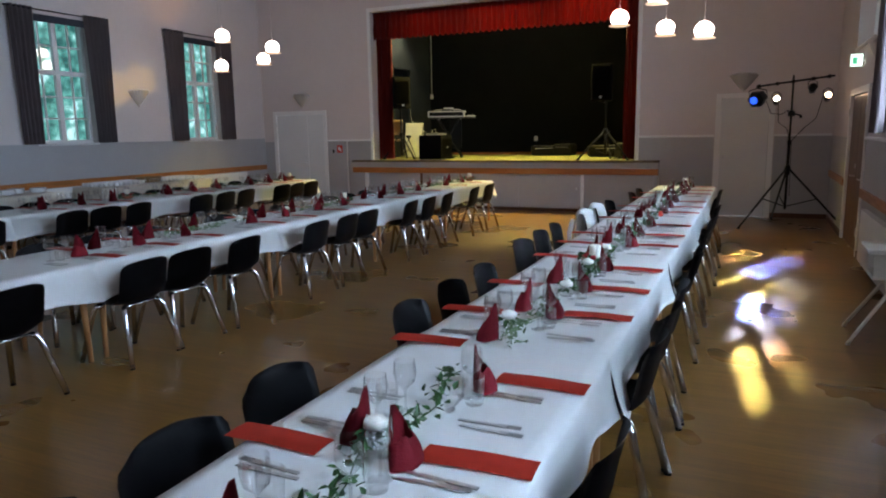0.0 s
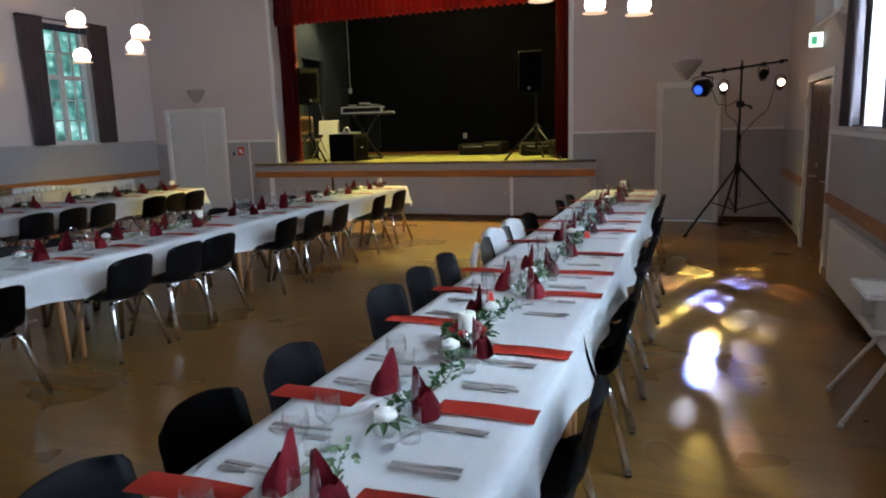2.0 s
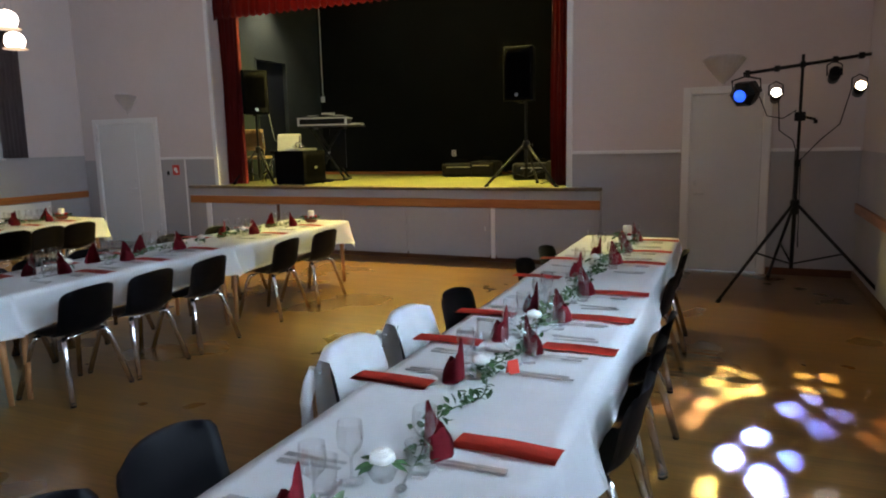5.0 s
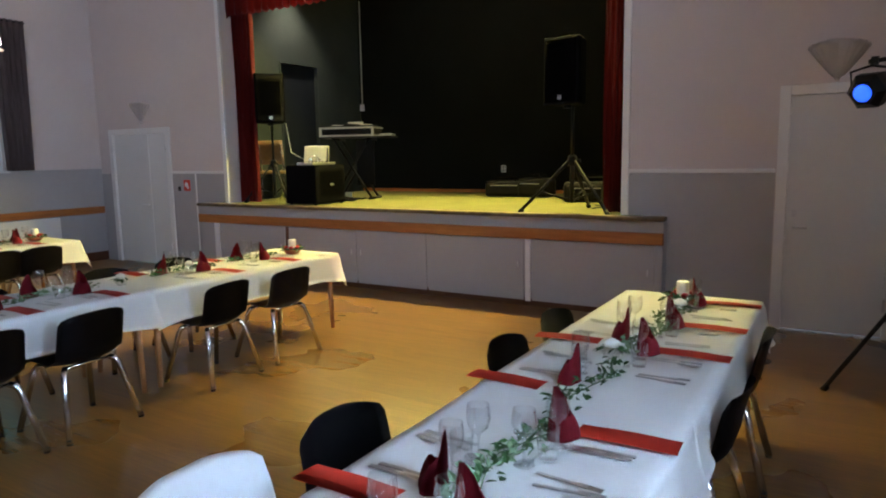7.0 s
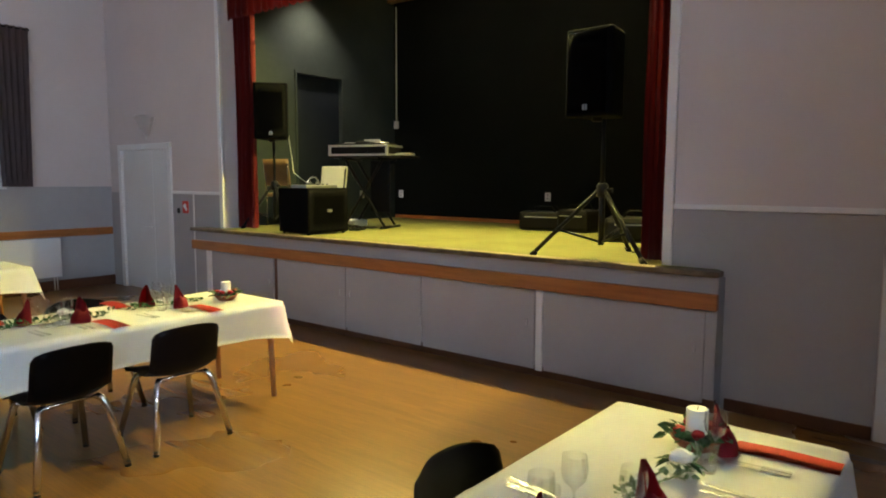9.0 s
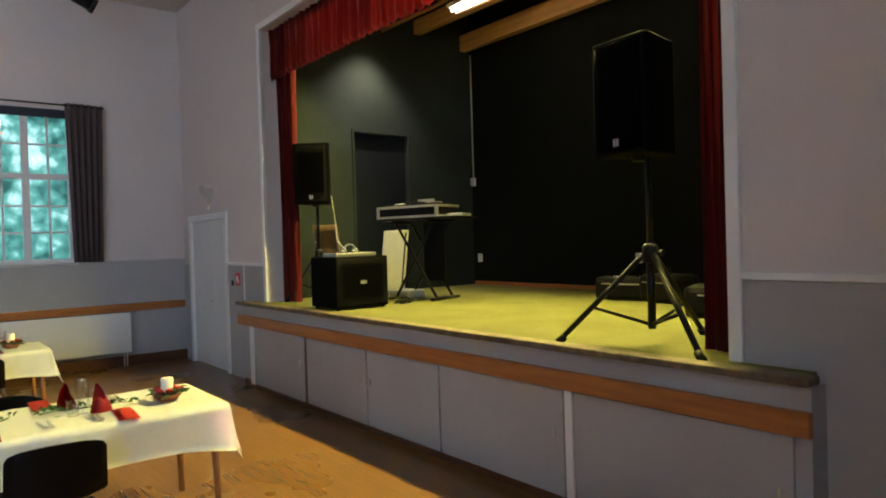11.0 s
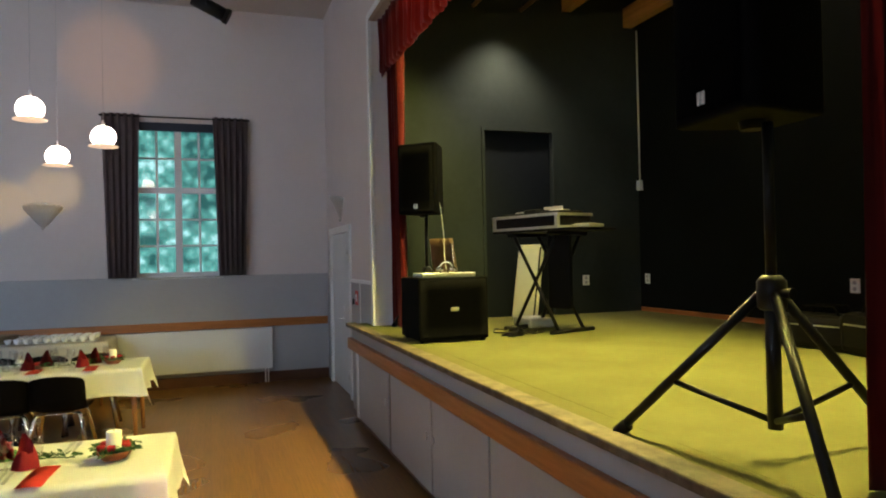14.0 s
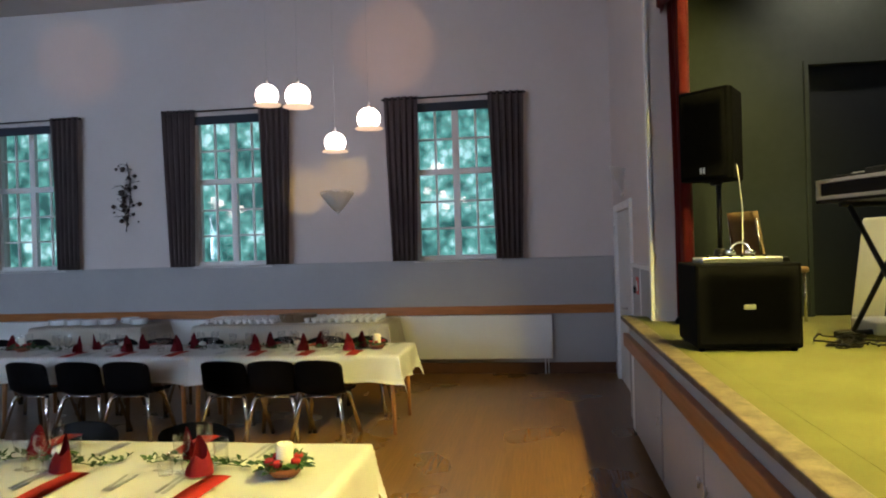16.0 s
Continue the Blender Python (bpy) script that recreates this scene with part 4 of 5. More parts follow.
def cloth(x, y0, y1, half, drop, seed, ends):
    """A tablecloth laid over a table from y0 to y1: flat top, creases, hanging sides in soft folds, ends hanging where asked."""
    rnd = random.Random(seed)
    ph = [rnd.uniform(0, 6.28) for _ in range(8)]
    bm = bmesh.new()
    ny, nx, nd = 56, 16, 7
    z = 0.742
    L = y1 - y0
    cols = []
    for i in range(-nd, nx + nd + 1):
        if i < 0:
            cols.append((-half, -i / nd))
        elif i > nx:
            cols.append((half, (i - nx) / nd))
        else:
            cols.append((-half + 2 * half * i / nx, 0.0))
    rows_v = [(0.0, k / nd) for k in range(nd, 0, -1)] if ends[0] else []
    rows_v += [(j / ny, 0.0) for j in range(ny + 1)]
    rows_v += [(1.0, k / nd) for k in range(1, nd + 1)] if ends[1] else []
    rows = []
    for v, dv in rows_v:
        row = []
        yy = y0 + L * v
        for cx, d in cols:
            side = math.copysign(1, cx)
            endness = max(0.0, 1 - min(v, 1 - v) * L / 0.28)
            fold = math.sin(v * L * 7.5 + ph[0] + side) * 0.5 + math.sin(v * L * 14 + ph[1] * side) * 0.28 + math.sin(v * L * 3.1 + ph[2]) * 0.35
            out = d * (0.018 + 0.028 * fold + 0.055 * endness * d)
            px = cx + side * (0.006 * (d > 0) + max(out, 0.004 * d)) if d > 0 else cx
            pz = z - d * (drop + 0.025 * endness + 0.012 * math.sin(v * 5 + ph[3]))
            py = yy
            if dv > 0:
                u = cx / half
                fo = math.sin(u * 5.5 + ph[4]) * 0.6 + math.sin(u * 11 + ph[5]) * 0.3
                sgn = 1 if v > 0.5 else -1
                py += sgn * (0.006 + dv * max(0.02 + 0.03 * fo + 0.05 * d, 0.004))
                pz = min(pz, z - dv * (drop + 0.01 * fo) - 0.10 * d * dv)
                if d > 0:
                    px = cx + side * (0.006 + 0.05 * d * (1 - 0.2 * dv))
            if d == 0 and dv == 0:
                pz += 0.0015 * math.sin(yy * 9 + ph[6]) * math.sin(cx * 7 + ph[7])
                pz += 0.003 * max(0, 1 - abs(v - 0.5) * L / 0.02)
                if abs(cx) > half - 0.005:
                    pz -= 0.004
            row.append((px, py, pz))
        rows.append(row)
    thick_sheet(bm, rows, 0.002)
    return bm


def laid_table(x, y0, y1, half, seed, ends, drop=0.25):
    t = copy_thing(TABLE, pose(x, (y0 + y1) / 2, 0) @ Matrix.Diagonal(((half - 0.005) / 0.39, (y1 - y0 - 0.02) / 2.0, 1, 1)))
    lap = 0.03 if seed % 2 else 0.0
    c = part("tablecloth", cloth(x, y0 - lap * (not ends[0]), y1 + lap * (not ends[1]), half + 0.003 * (lap > 0), drop, seed, ends), CLOTH, None, at=pose(x, 0, 0.003 if lap else 0.0))
    return tagged(c, "white damask tablecloth hanging over a long table", "tablecloth", "tablecloths")


T1, T2, T3 = (-0.925, 0.42), (-4.775, 0.425), (-8.37, 0.415)
T1_ENDS = [0.13, 2.26, 4.39, 6.52, 8.65, 10.78]
T2_ENDS = [0.86, 2.96, 5.06, 7.16, 9.26, 11.36]
T3_ENDS = [2.6, 4.68, 6.76, 8.84, 10.92]
k = 0
for (x, half), ends in ((T1, T1_ENDS), (T2, T2_ENDS), (T3, T3_ENDS)):
    for i, (a, b) in enumerate(zip(ends, ends[1:])):
        k += 1
        laid_table(x, a + 0.004, b - 0.004, half, k, (i == 0, i == len(ends) - 2))

# ---- place settings ----


def master(name, bm, mat, label, category, group):
    ob = part(name, bm, mat, None, at=pose(0, 0, -50))
    return tagged(ob, label, category, group)


def napkin_mesh():
    """A napkin folded to a standing pointed hat."""
    rows = []
    for k in range(6):
        v = k / 5
        row = []
        for i in range(19):
            t = 2 * math.pi * (i / 18) * 1.12
            peak = 0.08 + 0.085 * max(0.0, math.cos(t)) ** 1.5 + 0.01 * math.sin(3 * t)
            r = 0.052 * (1 - 0.45 * v * v) + 0.004 * math.sin(5 * t) + 0.003 * (t > 6.28)
            row.append((r * math.cos(t) * 0.8 + 0.012 * v * v, r * math.sin(t) * 1.15, 0.0005 + peak * v))
        rows.append(row)
    return thick_sheet(bmesh.new(), rows, 0.0018)


def wine_glass_mesh():
    prof = [(0.0, 0.0), (0.033, 0.001), (0.008, 0.006), (0.004, 0.02), (0.004, 0.075), (0.012, 0.085), (0.032, 0.105), (0.038, 0.135), (0.034, 0.175), (0.0345, 0.176)]
    bm = lathe(bmesh.new(), prof, 18)
    bmesh.ops.delete(bm, geom=[f for f in bm.faces if len(f.verts) > 4], context="FACES_ONLY")
    return bm


def tumbler_mesh():
    prof = [(0.0, 0.004), (0.030, 0.003), (0.031, 0.008), (0.037, 0.10), (0.0374, 0.101)]
    bm = lathe(bmesh.new(), prof, 18)
    bmesh.ops.delete(bm, geom=[f for f in bm.faces if len(f.verts) > 4], context="FACES_ONLY")
    return bm


def knife_mesh():
    bm = bmesh.new()
    box(bm, -0.11, -0.0085, 0.001, -0.02, 0.0085, 0.006, 0.002)
    sheet(bm, [[(-0.02, -0.006, 0.0035), (0.05, -0.009, 0.003), (0.10, -0.003, 0.002)], [(-0.02, 0.006, 0.0035), (0.05, 0.008, 0.003), (0.10, 0.004, 0.002)]])
    bmesh.ops.solidify(bm, geom=[f for f in bm.faces][-2:], thickness=0.0012)
    return bm


def fork_mesh():
    bm = bmesh.new()
    box(bm, -0.10, -0.007, 0.001, 0.03, 0.007, 0.004, 0.0012)
    box(bm, 0.03, -0.011, 0.002, 0.06, 0.011, 0.005, 0.001)
    for s in (-0.0095, -0.0032, 0.0032, 0.0095):
        box(bm, 0.06, s - 0.0014, 0.003, 0.105, s + 0.0014, 0.005)
    return bm


def spoon_mesh():
    bm = bmesh.new()
    box(bm, -0.07, -0.004, 0.001, 0.035, 0.004, 0.0035, 0.001)
    rows = []
    for k in range(5):
        r = 0.016 * k / 4
        rows.append([(0.058 + 1.5 * r * math.cos(t), r * math.sin(t), 0.001 + 14 * r * r) for t in [2 * math.pi * i / 14 for i in range(15)]])
    thick_sheet(bm, rows[1:], 0.0009)
    return bm


def mat_mesh():
    bm = bmesh.new()
    rows = []
    for k in range(9):
        u = k / 8
        z = 0.0015 + 0.004 * math.sin(u * 3.1) ** 2
        rows.append([(-0.165 + 0.33 * u, -0.055, z), (-0.165 + 0.33 * u, -0.02, z + 0.003), (-0.165 + 0.33 * u, 0.02, z + 0.003), (-0.165 + 0.33 * u, 0.055, z)])
    thick_sheet(bm, rows, 0.0012)
    return bm


MATS = master("folded_red_runner", mat_mesh(), MAT, "folded red paper napkin runner lying on tablecloth", "placemat", "red table runners")
NAPS = master("folded_napkin", napkin_mesh(), NAPKIN, "wine-red napkin folded into a standing point", "napkin", "folded napkins")
WGLASS = master("wine_glass", wine_glass_mesh(), GLASS, "clear stemmed wine glass standing on tablecloth", "wine glass", "wine glasses")
TUMBLER = master("drinking_glass", tumbler_mesh(), GLASS, "clear straight drinking glass standing on tablecloth", "glass", "drinking glasses")
KNIFE = master("table_knife", knife_mesh(), STEEL, "steel table knife lying on tablecloth", "knife", "table knives")
FORK = master("table_fork", fork_mesh(), STEEL, "steel table fork lying on tablecloth", "fork", "table forks")
SPOON = master("dessert_spoon", spoon_mesh(), STEEL, "small steel dessert spoon lying on tablecloth", "spoon", "dessert spoons")
bm = bmesh.new()
for s in (-1, 1):
    rows = [[(-0.025 + 0.05 * i, s * 0.014 * (1 - k / 2), 0.0005 + 0.055 * k / 2) for i in range(2)] for k in range(3)]
    fs = sheet(bm, rows)
CARD = master("place_card", bm, MAT, "small red folded card standing on tablecloth", "card", "place cards")
ZT = 0.7475


def setting(x, y, side, rnd, card):
    """One place: side +1 sits at the table's east edge (x is the edge), -1 at its west edge."""
    def put(ob, dx, dy, dz=0.0, turn=0.0):
        return copy_thing(ob, pose(x - side * dx, y + side * dy, ZT + dz, 0, 0, (0 if side < 0 else 180) + turn))
    j = lambda a: rnd.uniform(-a, a)
    put(MATS, 0.145 if side > 0 else 0.10, j(0.012), 0, j(3.5))
    put(NAPS, 0.325 + j(0.012), -0.095 + j(0.02), 0, j(40))
    put(KNIFE, 0.20 + j(0.01), -0.135 + j(0.008), 0, j(4))
    put(KNIFE, 0.205 + j(0.01), -0.165 + j(0.008), 0, j(4))
    put(FORK, 0.20 + j(0.012), -0.385 + j(0.01), 0, 180 + j(6))
    put(FORK, 0.19 + j(0.012), -0.42 + j(0.01), 0, 180 + j(8))
    put(SPOON, 0.34 + j(0.02), -0.27 + j(0.02), 0, 90 + j(15))
    put(WGLASS, 0.335 + j(0.015), -0.185 + j(0.02))
    put(TUMBLER, 0.315 + j(0.015), -0.265 + j(0.02))
    if rnd.random() < 0.5:
        put(WGLASS, 0.355 + j(0.015), -0.33 + j(0.02))
    if card:
        put(CARD, 0.33, -0.40, 0, 60 + j(30))


rnd = random.Random(21)
for y in (0.70, 1.22, 1.83, 2.80, 3.39, 4.00, 4.96, 5.53, 6.15, 7.20, 7.74, 8.36, 9.41, 9.96, 10.57):
    setting(-0.51, y, 1, rnd, rnd.random() < 0.2)
for y in (0.55, 1.12, 2.16, 2.70, 3.36, 4.31, 4.92, 5.46, 6.57, 7.13, 7.66, 8.72, 9.42):
    setting(-1.36, y, -1, rnd, rnd.random() < 0.2)
for y in (1.9, 3.2, 3.75, 4.3, 5.2, 5.77, 6.4, 6.97, 7.9, 8.46, 9.06, 10.12, 10.80):
    setting(-4.36, y, 1, rnd, False)
for y in (2.0, 3.3, 3.85, 4.4, 5.4, 5.95, 6.5, 7.55, 8.1, 8.6, 9.65, 10.45):
    setting(-5.22, y, -1, rnd, False)
for y in (3.45, 4.0, 4.5, 5.45, 6.0, 6.5, 7.55, 8.1, 8.65, 9.5, 10.0, 10.45):
    setting(-7.95, y, 1, rnd, False)
for y in (5.4, 5.95, 6.45, 7.45, 8.0, 8.55, 9.4, 9.9, 10.35):
    setting(-8.79, y, -1, rnd, False)


def leaf(bm, m, length, width):
    """A pointed leaf, bent along its middle."""
    pts = [(0, 0, 0), (0.35, 0.5, 0.10), (0.7, 0.32, 0.06), (1, 0, -0.05), (0.7, -0.32, 0.06), (0.35, -0.5, 0.10)]
    mid = bm.verts.new(m @ Vector((0.4 * length, 0, 0)))
    vs = [bm.verts.new(m @ Vector((x * length, y * width, z * length))) for x, y, z in pts]
    for i in range(6):
        bm.faces.new((mid, vs[i], vs[(i + 1) % 6]))


def garland(x, y0, y1, seed, mat, name_label, density=1.0):
    rnd = random.Random(seed)
    g = thing("table_garland", name_label, "garland", pose(x, 0, ZT), "table garlands")
    n = max(4, int((y1 - y0) / 0.05))
    ph = rnd.uniform(0, 6)
    pts = [(0.035 * math.sin(i * 0.55 + ph), y0 + (y1 - y0) * i / n, 0.012 + 0.006 * math.sin(i)) for i in range(n + 1)]
    part("stem", pipe(bmesh.new(), pts, 0.0025, 5), mat, g)
    bm = bmesh.new()
    for i in range(int((y1 - y0) * 150 * density)):
        p = Vector(rnd.choice(pts)) + Vector((rnd.gauss(0, 0.022), rnd.uniform(-0.025, 0.025), rnd.uniform(0, 0.025)))
        m = Matrix.Translation(p) @ Euler((rnd.uniform(-0.9, 0.9), rnd.uniform(-1.0, 0.3), rnd.uniform(0, 6.28))).to_matrix().to_4x4()
        leaf(bm, m, rnd.uniform(0.025, 0.048), rnd.uniform(0.014, 0.026))
    part("leaves", bm, mat, g)


GARLAND_LABEL = "green leafy garland lying along the tablecloth"
for i, (a, b, mat) in enumerate(((0.4, 1.82, LEAF), (2.2, 3.0, PALELEAF), (3.2, 3.85, LEAF), (3.85, 4.65, LEAF), (4.85, 5.65, PALELEAF), (5.95, 7.2, LEAF), (7.3, 8.15, PALELEAF),
                                 (7.75, 9.1, LEAF), (9.25, 10.35, PALELEAF))):
    garland(-0.94 + 0.02 * (i % 3), a, b, 40 + i, mat, GARLAND_LABEL)
for i, (a, b) in enumerate(((4.0, 4.8), (6.1, 6.9), (8.3, 9.1), (9.6, 10.25), (10.4, 10.9))):
    garland(-4.80, a, b, 60 + i, LEAF if i > 2 else PALELEAF, GARLAND_LABEL)
for i, (a, b) in enumerate(((6.6, 7.3), (9.0, 9.6), (10.0, 10.45))):
    garland(-8.38, a, b, 80 + i, LEAF, GARLAND_LABEL)


def candle_bowl(x, y, seed, s=1.0):
    rnd = random.Random(seed)
    c = thing("candle_arrangement", "terracotta bowl with white pillar candle, ivy and red flowers", "candle arrangement", pose(x, y, ZT) @ Matrix.Scale(s, 4), "candle arrangements")
    prof = [(0.0, 0.0), (0.055, 0.0), (0.085, 0.035), (0.088, 0.045), (0.082, 0.045), (0.06, 0.012), (0.0, 0.01)]
    part("bowl", lathe(bmesh.new(), prof, 24), CLAY, c)
    part("moss", lathe(bmesh.new(), [(0.078, 0.036), (0.06, 0.055), (0.0, 0.058)], 16, wave=lambda t, k: 0.06 * math.sin(5 * t + k)), LEAF, c)
    part("candle", lathe(bmesh.new(), [(0.036, 0.04), (0.037, 0.042), (0.037, 0.138), (0.034, 0.141), (0.025, 0.136), (0.0, 0.135)], 24), WAX, c, "white wax pillar candle")
    part("wick", rod(bmesh.new(), (0, 0, 0.134), (0.002, 0, 0.148), 0.0012, sides=5), DARKTWIG, c)
    bm = bmesh.new()
    for i in range(70):
        t = rnd.uniform(0, 6.28)
        r = rnd.uniform(0.05, 0.1)
        m = Matrix.Translation((r * math.cos(t), r * math.sin(t), rnd.uniform(0.035, 0.07))) @ Euler((rnd.uniform(-0.7, 0.7), rnd.uniform(-0.8, 0.4), t + rnd.uniform(-0.8, 0.8))).to_matrix().to_4x4()
        leaf(bm, m, rnd.uniform(0.03, 0.055), rnd.uniform(0.02, 0.035))
    part("leaves", bm, LEAF, c)
    for i in range(5):
        t = 6.28 * i / 5 + rnd.uniform(-0.3, 0.3)
        bm = bmesh.new()
        at = (0.066 * math.cos(t), 0.066 * math.sin(t), 0.066)
        lathe(bm, [(0.0, -0.018), (0.016, -0.012), (0.023, 0.004), (0.017, 0.014), (0.012, 0.008), (0.0, 0.012)], 10, at, lambda a, k: 0.14 * math.sin(4 * a + 2 * k))
        part("flower", bm, PETAL, c, "red rose head")


for i, (x, y) in enumerate(((-0.93, 4.03), (-0.92, 10.47), (-0.96, 0.43), (-4.70, 11.09), (-4.78, 7.0), (-8.37, 10.62), (-8.37, 6.75))):
    candle_bowl(x, y, 90 + i)


def rose_glass(x, y, seed):
    rnd = random.Random(seed)
    v = thing("rose_in_glass", "white rose head with leaves in a small glass", "flower", pose(x, y, ZT), "roses in glasses")
    part("glass_bowl", lathe(bmesh.new(), [(0.0, 0.001), (0.03, 0.001), (0.045, 0.03), (0.036, 0.055), (0.0362, 0.056)], 18), GLASS, v)
    for k in range(4):
        r = 0.036 - 0.008 * k
        part("petal_ring", lathe(bmesh.new(), [(0.006, 0.045), (r, 0.058 + 0.005 * k), (r * 0.92, 0.078 + 0.004 * k)], 15, wave=lambda a, q, k=k: 0.10 * math.sin(5 * a + k * 1.3)), WHITEPETAL, v)
    bm = bmesh.new()
    for i in range(9):
        t = rnd.uniform(0, 6.28)
        m = Matrix.Translation((0.025 * math.cos(t), 0.025 * math.sin(t), 0.05)) @ Euler((rnd.uniform(-0.5, 0.5), rnd.uniform(0.0, 0.6), t)).to_matrix().to_4x4()
        leaf(bm, m, rnd.uniform(0.04, 0.065), rnd.uniform(0.02, 0.03))
    part("leaves", bm, LEAF, v)


for i, (x, y) in enumerate(((-0.93, 4.40), (-0.97, 1.2), (-0.99, 2.45), (-0.9, 3.15), (-0.93, 3.82), (-0.93, 5.22), (-0.92, 5.85), (-0.95, 6.73), (-0.94, 7.47), (-0.97, 9.2), (-0.88, 10.2),
                            (-4.76, 5.0), (-4.82, 5.85), (-4.78, 7.9), (-4.74, 9.3), (-4.78, 9.95), (-8.38, 7.9), (-8.35, 8.8), (-8.38, 9.8))):
    rose_glass(x, y, 120 + i)


# white jackets hung over two chair backs
def jacket(x, y, seed):
    rnd = random.Random(seed)
    rows = []
    path = [(0.075, 0.50), (0.062, 0.62), (0.05, 0.72), (0.03, 0.792), (-0.022, 0.797), (-0.05, 0.75), (-0.062, 0.62), (-0.07, 0.48), (-0.076, 0.36)]
    for k, (dx, z) in enumerate(path):
        row = []
        for i in range(21):
            u = i / 10 - 1
            lean = 0.12 * (0.79 - z)
            row.append((dx + lean + 0.04 * abs(u) ** 2.5 + 0.012 * math.sin(9 * u + seed + 2 * z * 8) * (0.2 + abs(z - 0.79)), 0.215 * u * (1 + 0.1 * (0.79 - z)), z - 0.03 * abs(u) ** 3 + 0.012 * math.sin(5 * u + seed) * (k > 6)))
        rows.append(row)
    j = thing("jacket", "white cloth jacket hung over a chair back", "jacket", pose(x, y, 0), "hung jackets")
    part("body", thick_sheet(bmesh.new(), rows, 0.007), CLOTH, j)
    for side in (-1, 1):
        fold = rnd.uniform(-0.01, 0.01)
        part("sleeve", pipe(bmesh.new(), [(-0.045, 0.15 * side, 0.70), (-0.07, 0.165 * side, 0.64), (-0.085 + fold, 0.17 * side, 0.55), (-0.09, 0.165 * side, 0.44)], 0.03, 10), CLOTH, j)
    return j


jacket(-1.66, 6.84, 3)
jacket(-1.66, 7.45, 8)

# ---- buffet along the window wall ----


def buffet(y0, y1, seed, sort):
    rnd = random.Random(seed)
    t = thing("buffet_table", "narrow side table under a white cloth by the window wall", "table", pose(-10.47, 0, 0), "buffet tables")
    part("tabletop", B(-0.34, y0, 0.762, 0.34, y1, 0.786, 0.004), BOARD, t)
    for sx in (-0.29, 0.29):
        for y in (y0 + 0.08, y1 - 0.08):
            part("leg", rod(bmesh.new(), (sx, y, 0), (sx, y, 0.762), 0.02, 0.026), LEGWOOD, t)
    bm = cloth(-10.47, y0 - 0.01, y1 + 0.01, 0.36, 0.34, seed, (True, True))
    bmesh.ops.translate(bm, vec=(0, 0, 0.048), verts=bm.verts)
    tagged(part("tablecloth", bm, CREAMCLOTH, None, at=pose(-10.47, 0, 0)), "off-white cloth over the buffet side table", "tablecloth", "tablecloths")
    z = 0.794
    if sort == "cups":
        for i in range(5):
            for k in range(int((y1 - y0) * 0.40 / 0.095)):
                for base in (y0 + 0.12, y1 - 0.12 - (y1 - y0) * 0.38):
                    copy_thing(CUP, pose(-10.72 + 0.11 * i + rnd.uniform(-0.01, 0.01), base + 0.1 * k + rnd.uniform(-0.01, 0.01), z, 0, 0, rnd.uniform(0, 360)))
    else:
        for k in range(6):
            px = -10.5 + rnd.uniform(-0.1, 0.1)
            for q in range(9):
                copy_thing(PLATE, pose(px + rnd.uniform(-0.002, 0.002), y0 + 0.2 + k * 0.24, z + 0.0075 * q))


prof = [(0.0, 0.004), (0.03, 0.0), (0.065, 0.008), (0.066, 0.011), (0.03, 0.006), (0.022, 0.008), (0.034, 0.03), (0.041, 0.062), (0.039, 0.062), (0.031, 0.03), (0.018, 0.012), (0.0, 0.012)]
CUP = master("coffee_cup", lathe(bmesh.new(), prof, 16), CHINA, "white china coffee cup on its saucer", "cup", "coffee cups")
PLATE = master("dinner_plate", lathe(bmesh.new(), [(0.0, 0.0), (0.075, 0.0), (0.12, 0.014), (0.121, 0.017), (0.078, 0.006), (0.0, 0.005)], 22), CHINA, "white china dinner plate in a stack", "plate", "dinner plates")
buffet(7.75, 10.33, 301, "cups")
buffet(5.4, 7.0, 302, "plates")
w = thing("wicker_basket", "flat brown wicker basket on the buffet", "basket", pose(-10.45, 9.05, 0.794))
bm = bmesh.new()
for k in range(5):
    n = 40
    pipe(bm, [((0.16 + 0.006 * k) * math.cos(6.2832 * i / n), (0.22 + 0.008 * k) * math.sin(6.2832 * i / n), 0.012 + 0.02 * k + 0.003 * math.sin(i * 3.14)) for i in range(n + 1)], 0.009, 6)
part("wicker_band", bm, BROWNLEATHER, w)
part("base", lathe(bmesh.new(), [(0.0, 0.0), (0.17, 0.0), (0.17, 0.008), (0.0, 0.008)], 20), BROWNLEATHER, w)

# ---- light stand with effect lights ----
s = thing("light_stand", "black tripod light stand with a crossbar", "light stand", pose(0.52, 12.1, 0))
part("pole", rod(bmesh.new(), (0, 0, 0.28), (0, 0, 1.35), 0.02), BLACKMETAL, s)
part("upper_pole", rod(bmesh.new(), (0, 0, 1.35), (0, 0, 2.44), 0.015), BLACKMETAL, s)
part("collar", lathe(bmesh.new(), [(0.03, 0.84), (0.045, 0.86), (0.045, 0.98), (0.03, 1.0)], 14), BLACKMETAL, s)
part("collar", lathe(bmesh.new(), [(0.026, 1.33), (0.03, 1.34), (0.03, 1.40), (0.02, 1.41)], 14), BLACKMETAL, s)
bm = bmesh.new()
rod(bm, (0, 0, 1.84), (0.14, -0.02, 1.80), 0.014)
rod(bm, (0.14, -0.02, 1.80), (0.14, -0.02, 1.76), 0.018)
box(bm, -0.05, -0.03, 1.79, 0.05, 0.03, 1.88, 0.008)
part("crank", bm, BLACKMETAL, s)
